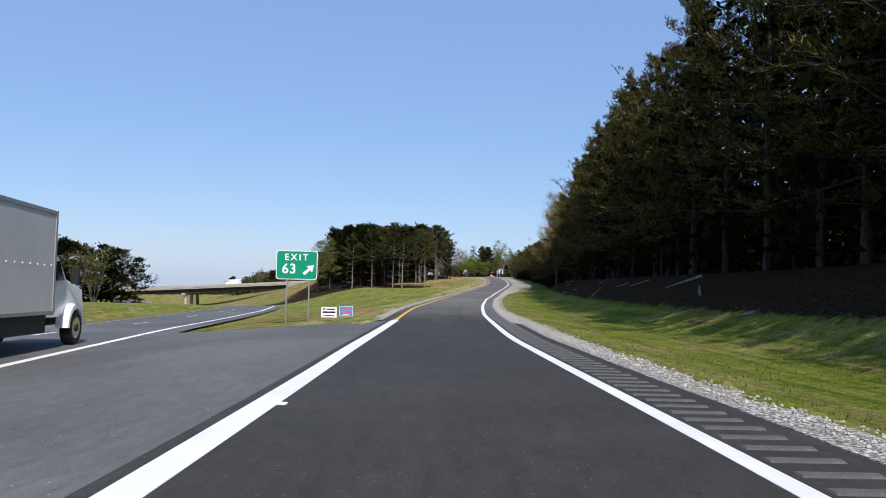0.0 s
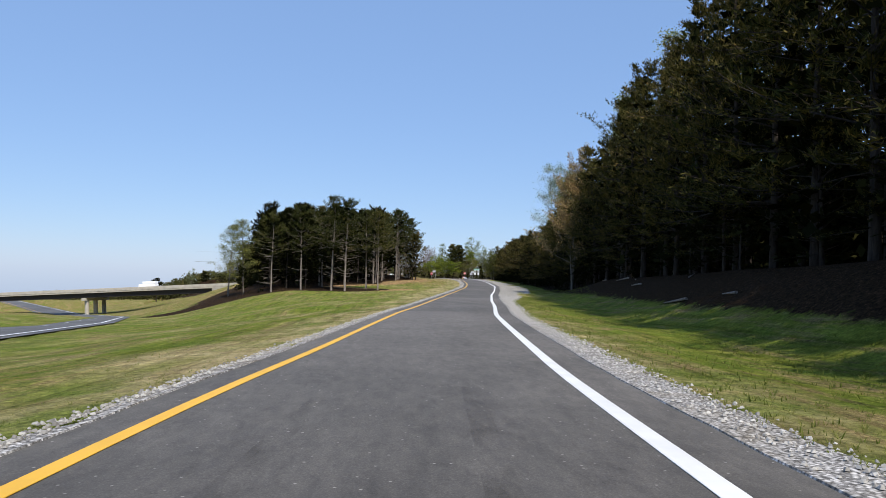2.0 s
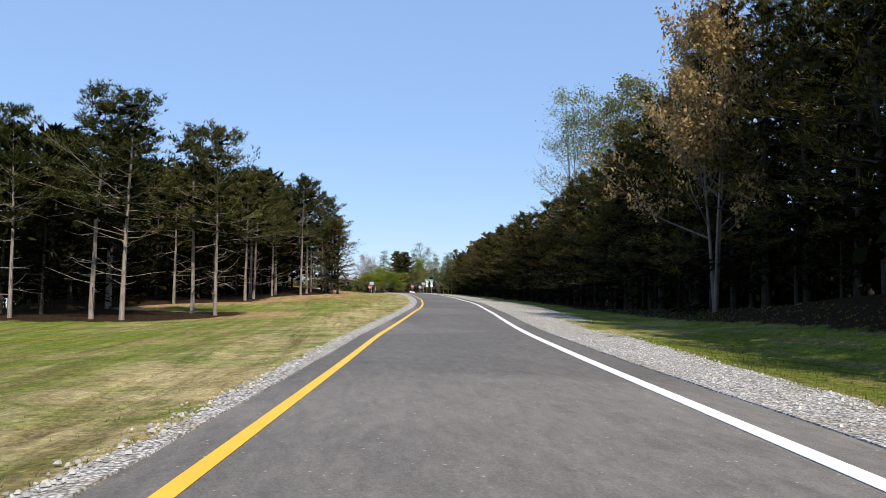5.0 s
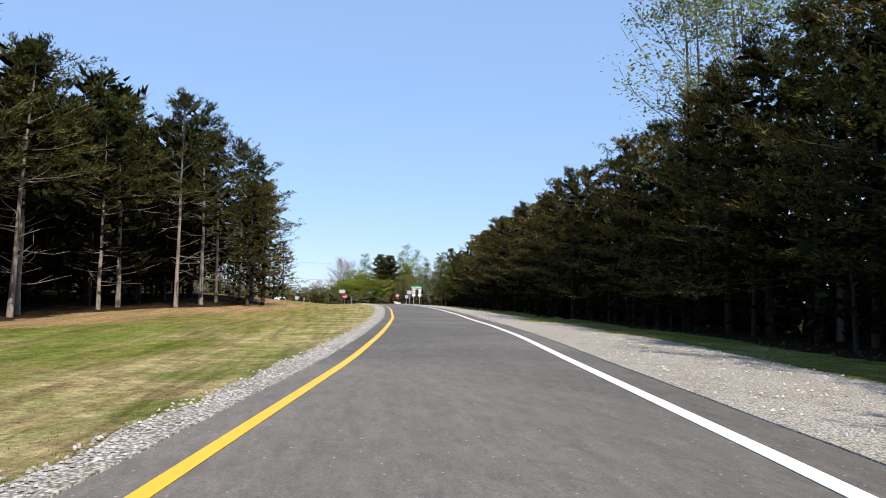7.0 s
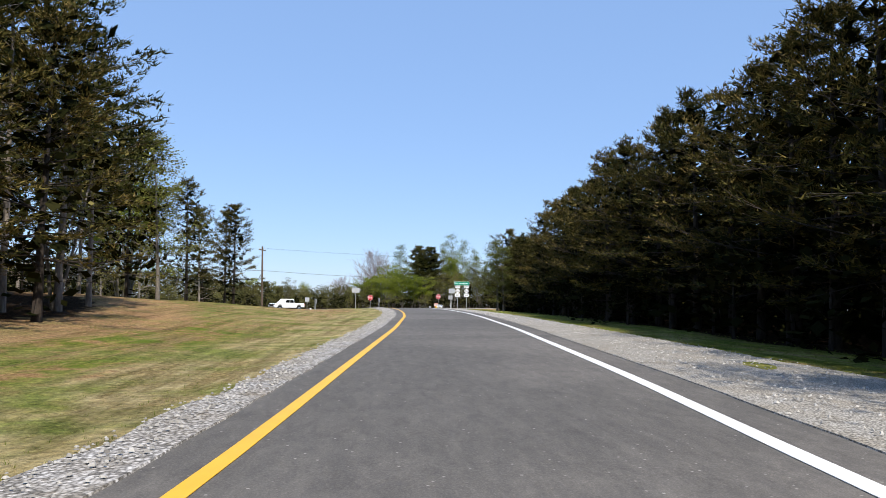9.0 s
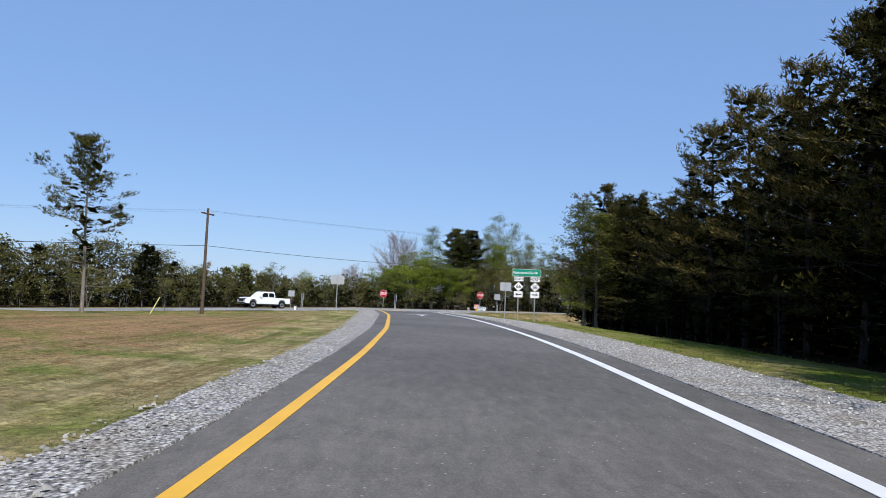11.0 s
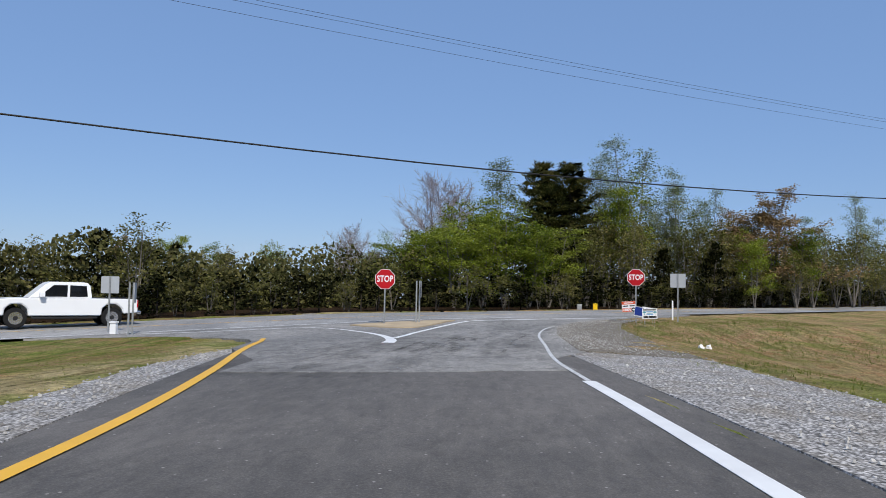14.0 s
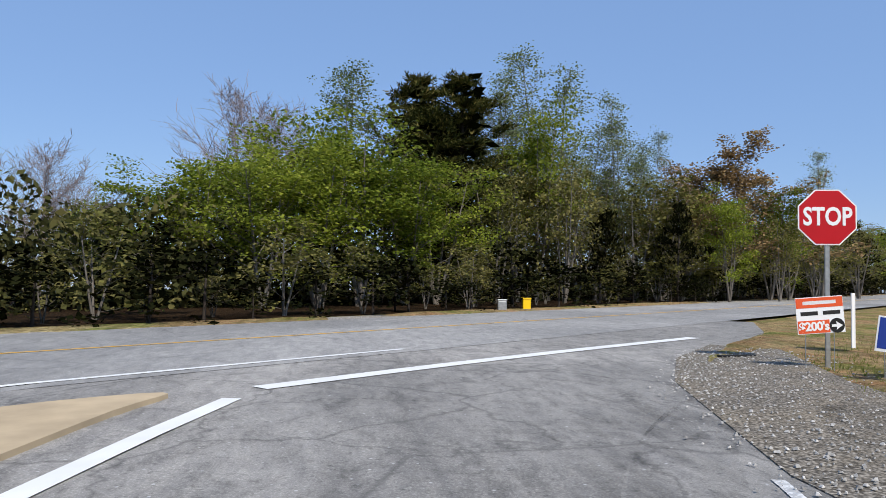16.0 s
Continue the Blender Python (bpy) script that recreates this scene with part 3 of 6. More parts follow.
def paved(name, outline, lift, mat, base, parent=None, cell=1.5, skirt=0.12):
    """Flat paving inside an outline of the plan, cut into cells that follow the ground."""
    bm = bmesh.new()
    f = bm.faces.new([bm.verts.new((x, y, 0)) for x, y in outline])
    for axis in (0, 1):
        lo, hi = min(p[axis] for p in outline), max(p[axis] for p in outline)
        for v in np.arange(lo + cell, hi, cell):
            co, no = [0, 0, 0], [0, 0, 0]
            co[axis], no[axis] = v, 1
            bmesh.ops.bisect_plane(bm, geom=bm.verts[:] + bm.edges[:] + bm.faces[:], plane_co=co, plane_no=no)
    for v in bm.verts:
        v.co.z = base(v.co.x, v.co.y) + lift
    if bm.faces[:][0].normal.z < 0:
        bmesh.ops.reverse_faces(bm, faces=bm.faces[:])
    edges = [e for e in bm.edges if e.is_boundary]
    r = bmesh.ops.extrude_edge_only(bm, edges=edges)
    for v in (g for g in r["geom"] if isinstance(g, bmesh.types.BMVert)):
        v.co.z -= skirt
    return part(name, bm, mat, parent)


def pave_z(x, y):
    """The paved level round the junction."""
    u, n = cross_uv(x, y)
    k = smooth(-14, -2, n)
    return ROAD_Z(y) * (1 - k) + cross_z(u) * k


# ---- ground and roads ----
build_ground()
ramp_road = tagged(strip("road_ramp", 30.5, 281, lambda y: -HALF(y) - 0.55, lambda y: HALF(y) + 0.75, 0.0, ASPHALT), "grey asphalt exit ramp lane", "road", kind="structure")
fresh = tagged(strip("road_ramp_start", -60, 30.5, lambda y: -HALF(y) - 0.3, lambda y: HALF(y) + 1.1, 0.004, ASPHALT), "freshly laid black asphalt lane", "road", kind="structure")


def gore_z(x, y):
    a, b = ROAD_X(y) - 2.3, MAIN_X(y)
    k = min(1.0, max(0.0, (a - x) / max(0.5, a - b)))
    return ROAD_Z(y) * (1 - k) + MAIN_Z(y) * k


tagged(paved("pavement_gore", [(ROAD_X(y) - 2.0, y) for y in (-40, -20, 0, 12, 24, 30.8)] + [(-4.3, 29.4), (-7.2, 27.5), (-9.9, 27.2)] + [(MAIN_X(y) + 0.2, y) for y in (27, 16, 0, -20, -40)],
             0.0, ASPHALT_GORE, gore_z, None, 3.0), "light grey asphalt gore between the lanes", "pavement", kind="structure")


def main_strip(name, a, b, lift, mat, y0=-60, y1=420, step=4.0):
    ys = np.arange(y0, y1 + 0.1, step)
    verts, faces = [], []
    for k, y in enumerate(ys):
        s = (MAIN_X(y + 1) - MAIN_X(y - 1)) / 2
        c = 1 / math.sqrt(1 + s * s)
        for off in (a, b):
            verts.append((MAIN_X(y) + off * c, y - off * s * c, MAIN_Z(y) + lift + 0.05 * min(0.0, off) * smooth(20, 45, y) * (off > -12)))
        if k:
            faces.append((2 * k - 2, 2 * k - 1, 2 * k + 1, 2 * k))
    return part(name, mesh_of(name, verts, faces, mat), mat)


tagged(main_strip("road_highway", -8.0, 0.9, 0.012, ASPHALT_GORE), "two-lane grey asphalt carriageway", "road", kind="structure")
tagged(main_strip("road_highway_far", -33, -23, 0.012, ASPHALT_GORE), "distant opposite asphalt carriageway", "road", kind="structure")
tagged(main_strip("highway_edge_line", -0.12, 0.12, 0.018, WHITE_LINE), "solid white edge line", "road marking", kind="structure")
tagged(main_strip("highway_far_line", -7.0, -6.85, 0.018, YELLOW_LINE), "solid yellow median line", "road marking", kind="structure")
for k in range(14):
    tagged(main_strip("lane_dash", -3.5, -3.35, 0.018, WHITE_LINE, -10 + 12.0 * k, -7 + 12.0 * k, 1.5), "white lane dash", "road marking", "lane dashes", kind="structure")

# crossing road and the flared mouth of the ramp
def cross_ribbon(name, n0, n1, u0, u1, lift, mat, step=3.0):
    verts, faces = [], []
    us = np.linspace(u0, u1, max(2, int((u1 - u0) / step) + 1))
    for k, u in enumerate(us):
        bend = 0.0016 * max(0.0, -u - 25) ** 2
        for n in (n0, n1):
            p = CROSS_O + CROSS_U * u + CROSS_N * (n + bend)
            verts.append((p.x, p.y, cross_z(u) + lift))
        if k:
            faces.append((2 * k - 2, 2 * k - 1, 2 * k + 1, 2 * k))
    return part(name, mesh_of(name, verts, faces, mat), mat)


tagged(cross_ribbon("road_crossing", -0.35, 7.6, -72, 260, 0.01, ASPHALT_ROAD), "bleached two-lane asphalt road", "road", kind="structure")
tagged(cross_ribbon("crossing_verge", 7.5, 9.2, -72, 260, -0.02, GRAVEL_FINE), "pale gravel verge", "verge", kind="structure")
tagged(cross_ribbon("crossing_edge_line", -0.06, 0.07, -72, 6.3, 0.016, WHITE_LINE), "white edge line", "road marking", kind="structure")
tagged(cross_ribbon("crossing_centre_line", 3.55, 3.65, -72, 260, 0.016, YELLOW_LINE), "faded yellow centre line", "road marking", kind="structure")
tagged(paved("pavement_junction", MOUTH, 0.004, ASPHALT_OLD, pave_z), "worn cracked grey asphalt ramp mouth", "pavement", kind="structure")

# ---- painted lines ----
def ramp_line(name, off, width, y0, y1, mat, label, lift=0.009):
    f = lambda y: (off(y) if callable(off) else off)
    ob = strip(name, y0, y1, lambda y: f(y) - width / 2, lambda y: f(y) + width / 2, lift, mat, 2.0, 0.004)
    return tagged(ob, label, "road marking", kind="structure")


ramp_line("edge_line_white", lambda y: HALF(y), 0.20, -60, 276, WHITE_LINE, "solid white edge line")
ramp_line("gore_line_white", lambda y: -HALF(y), 0.30, -60, 31.3, WHITE_LINE, "broad white gore line")
ramp_line("edge_line_yellow", lambda y: -HALF(y), 0.15, 31.3, 268, YELLOW_LINE, "solid yellow edge line")
tagged(line_on("yellow_line_end", curve_points([(ROAD_X(268) - HALF(268), 268), (12.15, 272), (11.35, 276), (10.4, 280), (9.55, 284), (8.5, 287.8)]), 0.15, 0.012, YELLOW_LINE, pave_z),
       "yellow edge line curving to its end", "road marking", kind="structure")
tagged(line_on("white_line_end", curve_points([(LINE_R(276), 276), (16.88, 280), (17.03, 284.6), (17.18, 289), (17.52, 292.6), (18.0, 295.3), (18.3, 296.4)]), 0.085, 0.012, WHITE_WORN, pave_z),
       "worn white edge line", "road marking", kind="structure")
tagged(line_on("turn_line_left", curve_points([(12.95, 284.0), (12.85, 285.4), (12.4, 287.7), (11.75, 290), (10.7, 292.4), (9.1, 294.6), (7.4, 294.9), (4.6, 292.8), (2.4, 291.6)]), lambda s: 0.34 - 0.2 * min(1, s * 1.6), 0.014, WHITE_LINE, pave_z),
       "white curved turn line", "road marking", kind="structure")
tagged(line_on("turn_line_right", curve_points([(12.75, 286.9), (12.85, 289), (13.0, 291.7), (13.6, 295.6), (14.6, 299.8)]), 0.2, 0.014, WHITE_LINE, pave_z),
       "white turn line beside the island", "road marking", kind="structure")
tagged(line_on("yield_line", curve_points([(14.8, 300.5), (17.3, 302.6), (20, 304.7), (23.4, 307.2)]), 0.3, 0.014, WHITE_LINE, pave_z),
       "broad white holding line", "road marking", kind="structure")

# painted arrow on the lane
arrow = thing("lane_arrow", pose(16.2, 0, 0), "white painted straight-ahead lane arrow", "road marking")
def on_lane(pts, name):
    bm = bmesh.new()
    bm.faces.new([bm.verts.new((x, y, ROAD_Z(y) + 0.009)) for x, y in pts])
    ob = part(name, bm, WHITE_LINE, arrow)
    return ob
on_lane([(-0.04, 250.0), (0.17, 250.0), (-0.25, 254.58), (-0.458, 254.55)], "shaft")
on_lane([(-0.482, 256.3), (-0.52, 256.85), (-0.613, 256.75), (-1.126, 253.5), (-0.937, 253.51)], "barb")
on_lane([(-0.52, 256.85), (-0.482, 256.3), (0.376, 254.03), (0.582, 254.16), (-0.43, 256.85)], "barb")

def layout_mark(x, y):
    """A worn dark and grey double rectangle left from setting out the arrow."""
    for w, h, e, mat in ((0.19, 0.30, 0.022, ASPHALT_ROAD), (0.13, 0.21, 0.026, RUBBER)):
        for dx, dy, a, b in ((0, h / 2, w, e), (0, -h / 2, w, e), (w / 2, 0, e, h - e), (-w / 2, 0, e, h - e)):
            mark = on_lane([(x + dx - a / 2, y + dy - b / 2), (x + dx + a / 2, y + dy - b / 2), (x + dx + a / 2, y + dy + b / 2), (x + dx - a / 2, y + dy + b / 2)], "layout_mark")
            mark.data.materials[0] = mat
for mx, my in ((-0.78, 256.56), (-0.255, 256.75), (-1.053, 254.87), (-0.575, 254.31), (-0.108, 254.51), (0.262, 255.43), (0.68, 254.41), (-1.227, 253.6), (0.3, 250.4), (-0.16, 250.4)):
    layout_mark(mx, my)

# rumble bars beside the white line
bar = mesh_of("rumble_bar", [(-0.3, -0.09, 0), (0.3, -0.09, 0), (0.34, 0.09, 0), (-0.3, 0.09, 0), (-0.29, -0.05, 0.014), (0.29, -0.05, 0.014), (0.3, 0.05, 0.014), (-0.29, 0.05, 0.014)],
              [(4, 5, 6, 7), (0, 1, 5, 4), (1, 2, 6, 5), (2, 3, 7, 6), (3, 0, 4, 7)], ASPHALT_GORE)
for k in range(100):
    y = -2 + 0.46 * k
    b = part("rumble_bar", bar, ASPHALT_GORE, fresh if y < 30.5 else ramp_road)
    b.location = (ROAD_X(y) + HALF(y) + 0.48 + 0.012 * math.sin(k * 3.1), y, ROAD_Z(y) + 0.004)

# lane reflectors
stud = box(-0.06, 0.06, -0.06, 0.06, 0, 0.02, 0.012)
stud_ob = thing("road_stud", pose(0, 0, 0), "small white raised pavement reflector", "road stud", "lane reflectors")
part("body", stud, SIGN_WHITE, stud_ob)
stud_ob.matrix_world = pose(ROAD_X(9.5) - 1.92, 9.5, ROAD_Z(9.5) + 0.006)
for y in (17.2, 24.6, 29.6):
    copy_thing(stud_ob, pose(ROAD_X(y) - 1.92, y, ROAD_Z(y) + 0.006))

# tyre marks
def skid(pts, width, base):
    tagged(line_on("tyre_mark", curve_points(pts), width, 0.007, RUBBER_THIN, base), "dark rubber tyre mark", "tyre mark", "tyre marks", "structure")


def faint_rubber():
    m, t, b = material("faint_rubber", 0.9, 0.0, 0.1)
    b.inputs["Base Color"].default_value = (0.03, 0.03, 0.03, 1)
    tr = t.nodes.new("ShaderNodeBsdfTransparent")
    mx = t.nodes.new("ShaderNodeMixShader")
    t.links.new(ramp(t, noise_at(t, 2.5, 5, 0.7, 0.2, (1, 0.25, 1)), [(0.42, (0, 0, 0)), (0.78, (0.33, 0.33, 0.33))]), mx.inputs[0])
    t.links.new(tr.outputs[0], mx.inputs[1])
    t.links.new(b.outputs[0], mx.inputs[2])
    t.links.new(mx.outputs[0], t.nodes["Material Output"].inputs[0])
    return m


RUBBER_THIN = faint_rubber()
lane = lambda x, y: ROAD_Z(y)
skid([(ROAD_X(y) - 0.95, y) for y in (32, 36, 41, 46, 52)], 0.22, lane)
skid([(ROAD_X(y) + 0.75, y) for y in (31, 36, 41, 46, 53)], 0.24, lane)
skid([(ROAD_X(y) + o, y) for o, y in ((-0.9, 258), (-0.7, 264), (-0.6, 268))], 0.2, lane)
for o in (0.0, 0.05, 0.12):
    skid([(14.86 + o, 252.9), (14.795 + o, 254.2), (14.5 + o, 257.8), (14.2 + o, 262)], 0.03, lane)
for o in (-0.7, 0.0, 0.55, 1.4, 1.9):
    skid([(11.6 + o, 275.5), (12.4 + o, 279.5), (12.9 + o, 283.5), (13.1 + o, 287.5)], 0.5, pave_z)
for o in (-0.3, 0.5, 1.5, 2.1):
    skid([(14.0 + o, 281), (14.6 + o, 287), (15.6 + o, 292), (17.5 + o, 297), (20 + o, 300.5)], 0.7, pave_z)

# ---- gravel shoulders ----
RIGHT_GRAVEL = table([(-60, 4.0), (30, 3.8), (44, 3.6), (70, 3.6), (100, 4.0), (116, 5.2), (135, 6.9), (160, 7.4), (185, 6.9), (215, 5.6), (258, 5.3), (272, 6.2), (286, 7.4), (300, 7.4)])
LEFT_GRAVEL = table([(30, -2.8), (60, -2.9), (100, -3.05), (130, -3.3), (180, -3.45), (220, -3.75), (262, -3.95), (276, -4.4)])
def shoulder(x, y):
    return ground_z(x, y) + 0.0
tagged(strip("gravel_shoulder", -60, 120, lambda y: HALF(y) + (0.72 if y > 30 else 1.05), RIGHT_GRAVEL, 0.016, GRAVEL, 0.6, 0.05, shoulder, (0.03, 0.3)), "grey crushed stone shoulder", "gravel", kind="structure")
tagged(strip("gravel_layby", 120, 206, lambda y: HALF(y) + 0.72, RIGHT_GRAVEL, 0.016, GRAVEL_FINE, 0.6, 0.05, shoulder, (0.03, 0.3)), "wide packed pale gravel shoulder", "gravel", kind="structure")
tagged(strip("gravel_shoulder_far", 206, 283.2, lambda y: HALF(y) + 0.72, RIGHT_GRAVEL, 0.016, GRAVEL, 0.6, 0.05, shoulder, (0.03, 0.3)), "coarse grey crushed stone shoulder", "gravel", kind="structure")
tagged(strip("gravel_edge", 31, 284, LEFT_GRAVEL, lambda y: -HALF(y) - 0.52, 0.016, GRAVEL, 0.6, 0.05, shoulder, (0.25, 0.03)), "grey crushed stone verge", "gravel", kind="structure")
def corner_z(x, y):
    k = smooth(0.1, 1.3, x - float(np.interp(y, (283, 290, 296.5, 300.7, 303.2, 305), (18.0, 18.1, 18.7, 20.0, 21.2, 22.8))))
    return pave_z(x, y) * (1 - k) + (ground_z(x, y) + 0.015) * k
tagged(paved("gravel_corner", [(17.7, 282.6), (17.85, 290), (18.45, 296.5), (19.75, 300.7), (21.0, 303.2), (22.9, 305.6), (23.6, 304.4), (21.9, 300.4), (21.2, 297), (21.0, 291), (20.6, 282.6)], 0.014, GRAVEL_MUD,
             corner_z, None, 0.7, 0.03), "muddy gravel corner", "gravel", kind="structure")


def scatter(name, n, place, shape, mat, label, category, lo, hi, seed):
    """Many small loose pieces in one mesh."""
    rng = np.random.default_rng(seed)
    base, faces = np.array(shape[0], float), np.array(shape[1])
    at = np.array([place(rng) for _ in range(n)])
    a, s = rng.uniform(0, 6.283, n), rng.uniform(lo, hi, (n, 1))
    p = base[None] * (s * rng.uniform(0.7, 1.3, (n, 3)))[:, None]
    co, si = np.cos(a)[:, None], np.sin(a)[:, None]
    v = np.stack([p[..., 0] * co - p[..., 1] * si, p[..., 0] * si + p[..., 1] * co, p[..., 2]], -1) + at[:, None]
    f = (faces[None] + (np.arange(n) * len(base))[:, None, None]).reshape(-1, faces.shape[1])
    me = mesh_of(name, v.reshape(-1, 3).tolist(), f.tolist(), mat)
    return tagged(new(name, me), label, category, kind="stuff")


STONE_SHAPE = ([(1, 0.1, 0), (0.1, 0.9, 0), (-0.9, 0.2, 0), (-0.2, -1, 0), (0.55, 0.2, 0.7), (-0.1, 0.5, 0.8), (-0.4, -0.4, 0.55)],
               [(0, 1, 4), (1, 5, 4), (1, 2, 5), (2, 6, 5), (2, 3, 6), (3, 0, 4), (3, 4, 6), (4, 5, 6)])
def stone_place(side):
    def put(rng):
        y = rng.uniform(0, 284)
        a, b = (HALF(y) + (0.78 if y > 30 else 1.12), RIGHT_GRAVEL(y)) if side > 0 else (LEFT_GRAVEL(y), -HALF(y) - 0.58)
        if side < 0 and y < 33:
            y += 33
            a, b = LEFT_GRAVEL(y), -HALF(y) - 0.58
        d = rng.uniform(a, b) + abs(rng.normal(0, 0.1)) * side
        x = ROAD_X(y) + d
        return x, y, ground_z(x, y) + 0.022
    return put
scatter("gravel_stones", 14000, stone_place(1), STONE_SHAPE, STONE, "loose grey and white gravel stones", "gravel", 0.012, 0.032, 5)
def corner_place(rng):
    while True:
        x, y = rng.uniform(17.4, 23.5), rng.uniform(283, 305)
        e = np.interp(y, (283, 290, 296.5, 300.7, 303.2, 305), (17.9, 17.9, 18.5, 19.8, 21.1, 22.6))
        if e - 0.5 * rng.uniform(0, 1) ** 3 - 0.1 < x < e + 3.2 * rng.uniform(0, 1):
            return x, y, corner_z(x, y) + 0.02
scatter("gravel_stones", 4200, corner_place, STONE_SHAPE, STONE, "loose gravel on the muddy corner", "gravel", 0.006, 0.022, 15)
def corner_grass(rng):
    while True:
        x, y = rng.uniform(19.5, 32), rng.uniform(280, 308)
        e = np.interp(y, (280, 291, 297, 300.4, 303.4, 308), (20.0, 20.7, 21.0, 21.9, 23.4, 27))
        if x > e - abs(rng.normal(0, 0.45)) and cross_uv(x, y)[1] < -1.2:
            return x, y, ground_z(x, y) - 0.01
scatter("gravel_stones", 11000, stone_place(-1), STONE_SHAPE, STONE, "loose grey gravel stones", "gravel", 0.012, 0.032, 6)

TUFT = []
for k in range(4):
    a = k * 1.571
    c, s = math.cos(a), math.sin(a)
    TUFT += [(0.12 * c - 0.10 * s, 0.12 * s + 0.10 * c, 0), (0.12 * c + 0.10 * s, 0.12 * s - 0.10 * c, 0), (0.75 * c, 0.75 * s, 1.0 - 0.12 * k)]
TUFT = (TUFT, [(3 * k, 3 * k + 1, 3 * k + 2) for k in range(4)])
def grass_place(side, y0, y1, reach):
    def put(rng):
        while True:
            y = rng.uniform(y0, y1)
            e = RIGHT_GRAVEL(y) - 0.15 if side > 0 else -LEFT_GRAVEL(y) - 0.05
            d = e + reach * rng.uniform(0, 1) ** 1.7
            x = ROAD_X(y) + side * d
            if side > 0 or x > MAIN_X(y) + 2 and not (y < 31.5):
                return x, y, ground_z(x, y) - 0.01
    return put
scatter("grass_tufts", 16000, grass_place(1, 2, 150, 6.5), TUFT, BLADE, "short green roadside grass", "grass", 0.035, 0.10, 7)
scatter("grass_tufts", 5000, grass_place(1, 150, 285, 5.0), TUFT, BLADE, "short green roadside grass", "grass", 0.035, 0.10, 8)
scatter("grass_tufts", 34000, grass_place(-1, 32, 284, 11.0), TUFT, BLADE, "short green and straw-coloured roadside grass", "grass", 0.022, 0.055, 9)
scatter("grass_tufts", 11000, corner_grass, TUFT, BLADE, "scruffy olive grass on the corner", "grass", 0.03, 0.09, 16)


# ---- trees ----
def cross3(a, b):
    return np.array((a[1] * b[2] - a[2] * b[1], a[2] * b[0] - a[0] * b[2], a[0] * b[1] - a[1] * b[0]))


class Wood:
    """Collects tubes and leaf points of one tree."""
    def __init__(self, seed):
        self.rng, self.v, self.f, self.tips, self.count = np.random.default_rng(seed), [], [], [], 0

    def tube(self, pts, radii, sides):
        pts = np.asarray(pts, float)
        ring = np.arange(sides) * 2 * np.pi / sides
        for k, (p, r) in enumerate(zip(pts, radii)):
            d = pts[min(k + 1, len(pts) - 1)] - pts[max(k - 1, 0)]
            d = d / (math.sqrt(d @ d) + 1e-9)
            a = cross3(d, (0.31, 0.17, 1.0) if abs(d[2]) < 0.9 else (1.0, 0.2, 0.1))
            a /= math.sqrt(a @ a)
            b = cross3(d, a)
            self.v.append(p + r * (np.cos(ring)[:, None] * a + np.sin(ring)[:, None] * b))
            if k:
                o = self.count + (k - 1) * sides
                for i in range(sides):
                    j = (i + 1) % sides
                    self.f.append((o + i, o + j, o + sides + j, o + sides + i))
        self.count += len(pts) * sides

    def limb(self, at, way, length, r, curl, wob, segs=4):
        """A bending limb; returns its points."""
        pts, p, d = [np.array(at, float)], np.array(at, float), np.array(way, float)
        for k in range(segs):
            d = d + np.array([0, 0, curl]) / segs + self.rng.normal(0, wob, 3)
            d /= np.linalg.norm(d)
            p = p + d * length / segs
            pts.append(p)
        return pts


def unit(v):
    return v / (np.linalg.norm(v, axis=-1, keepdims=True) + 1e-9)


def cards(rng, pts, size, shape):
    """Leaves: rhombs for broad leaves, fans of narrow blades for needles."""
    p = np.array([q for q, _ in pts])
    s = size * rng.uniform(0.6, 1.4, (len(p), 1))
    if shape == "fine":
        d = np.repeat(np.array([q for _, q in pts]), 3, 0)
        p, s = np.repeat(p, 3, 0), np.repeat(s, 3, 0)
        w = unit(d + rng.normal(0, 0.62, p.shape) * (1, 1, 0.55) + (0, 0, 0.22))
        a = unit(np.cross(w, rng.normal(0, 0.6, p.shape) + (0, 0, 1.0)))
        v = np.stack([p + a * s * 0.12, p - a * s * 0.12, p + w * s * 1.15], 1)
        return v.reshape(-1, 3), np.arange(len(v) * 3).reshape(-1, 3).tolist()
    if shape == "needle":
        d = np.repeat(np.array([q for _, q in pts]), 3, 0)
        p, s = np.repeat(p, 3, 0), np.repeat(s, 3, 0)
        w = unit(d + rng.normal(0, 0.5, p.shape) * (1, 1, 0.6) + (0, 0, 0.30))
        a = unit(np.cross(w, rng.normal(0, 0.5, p.shape) + (0, 0, 1.0)))
        v = np.stack([p + a * s * 0.20, p - a * s * 0.20, p + w * s * 1.15], 1)
        return v.reshape(-1, 3), np.arange(len(v) * 3).reshape(-1, 3).tolist()
    w = unit(rng.normal(0, 1, p.shape) * (1, 1, 0.5))
    a = unit(np.cross(w, rng.normal(0, 0.55, p.shape) + (0, 0, 1.0)))
    v = np.stack([p, p + w * s * 0.5 + a * s * 0.34, p + w * s, p + w * s * 0.5 - a * s * 0.34], 1)
    return v.reshape(-1, 3), np.arange(len(v) * 4).reshape(-1, 4).tolist()


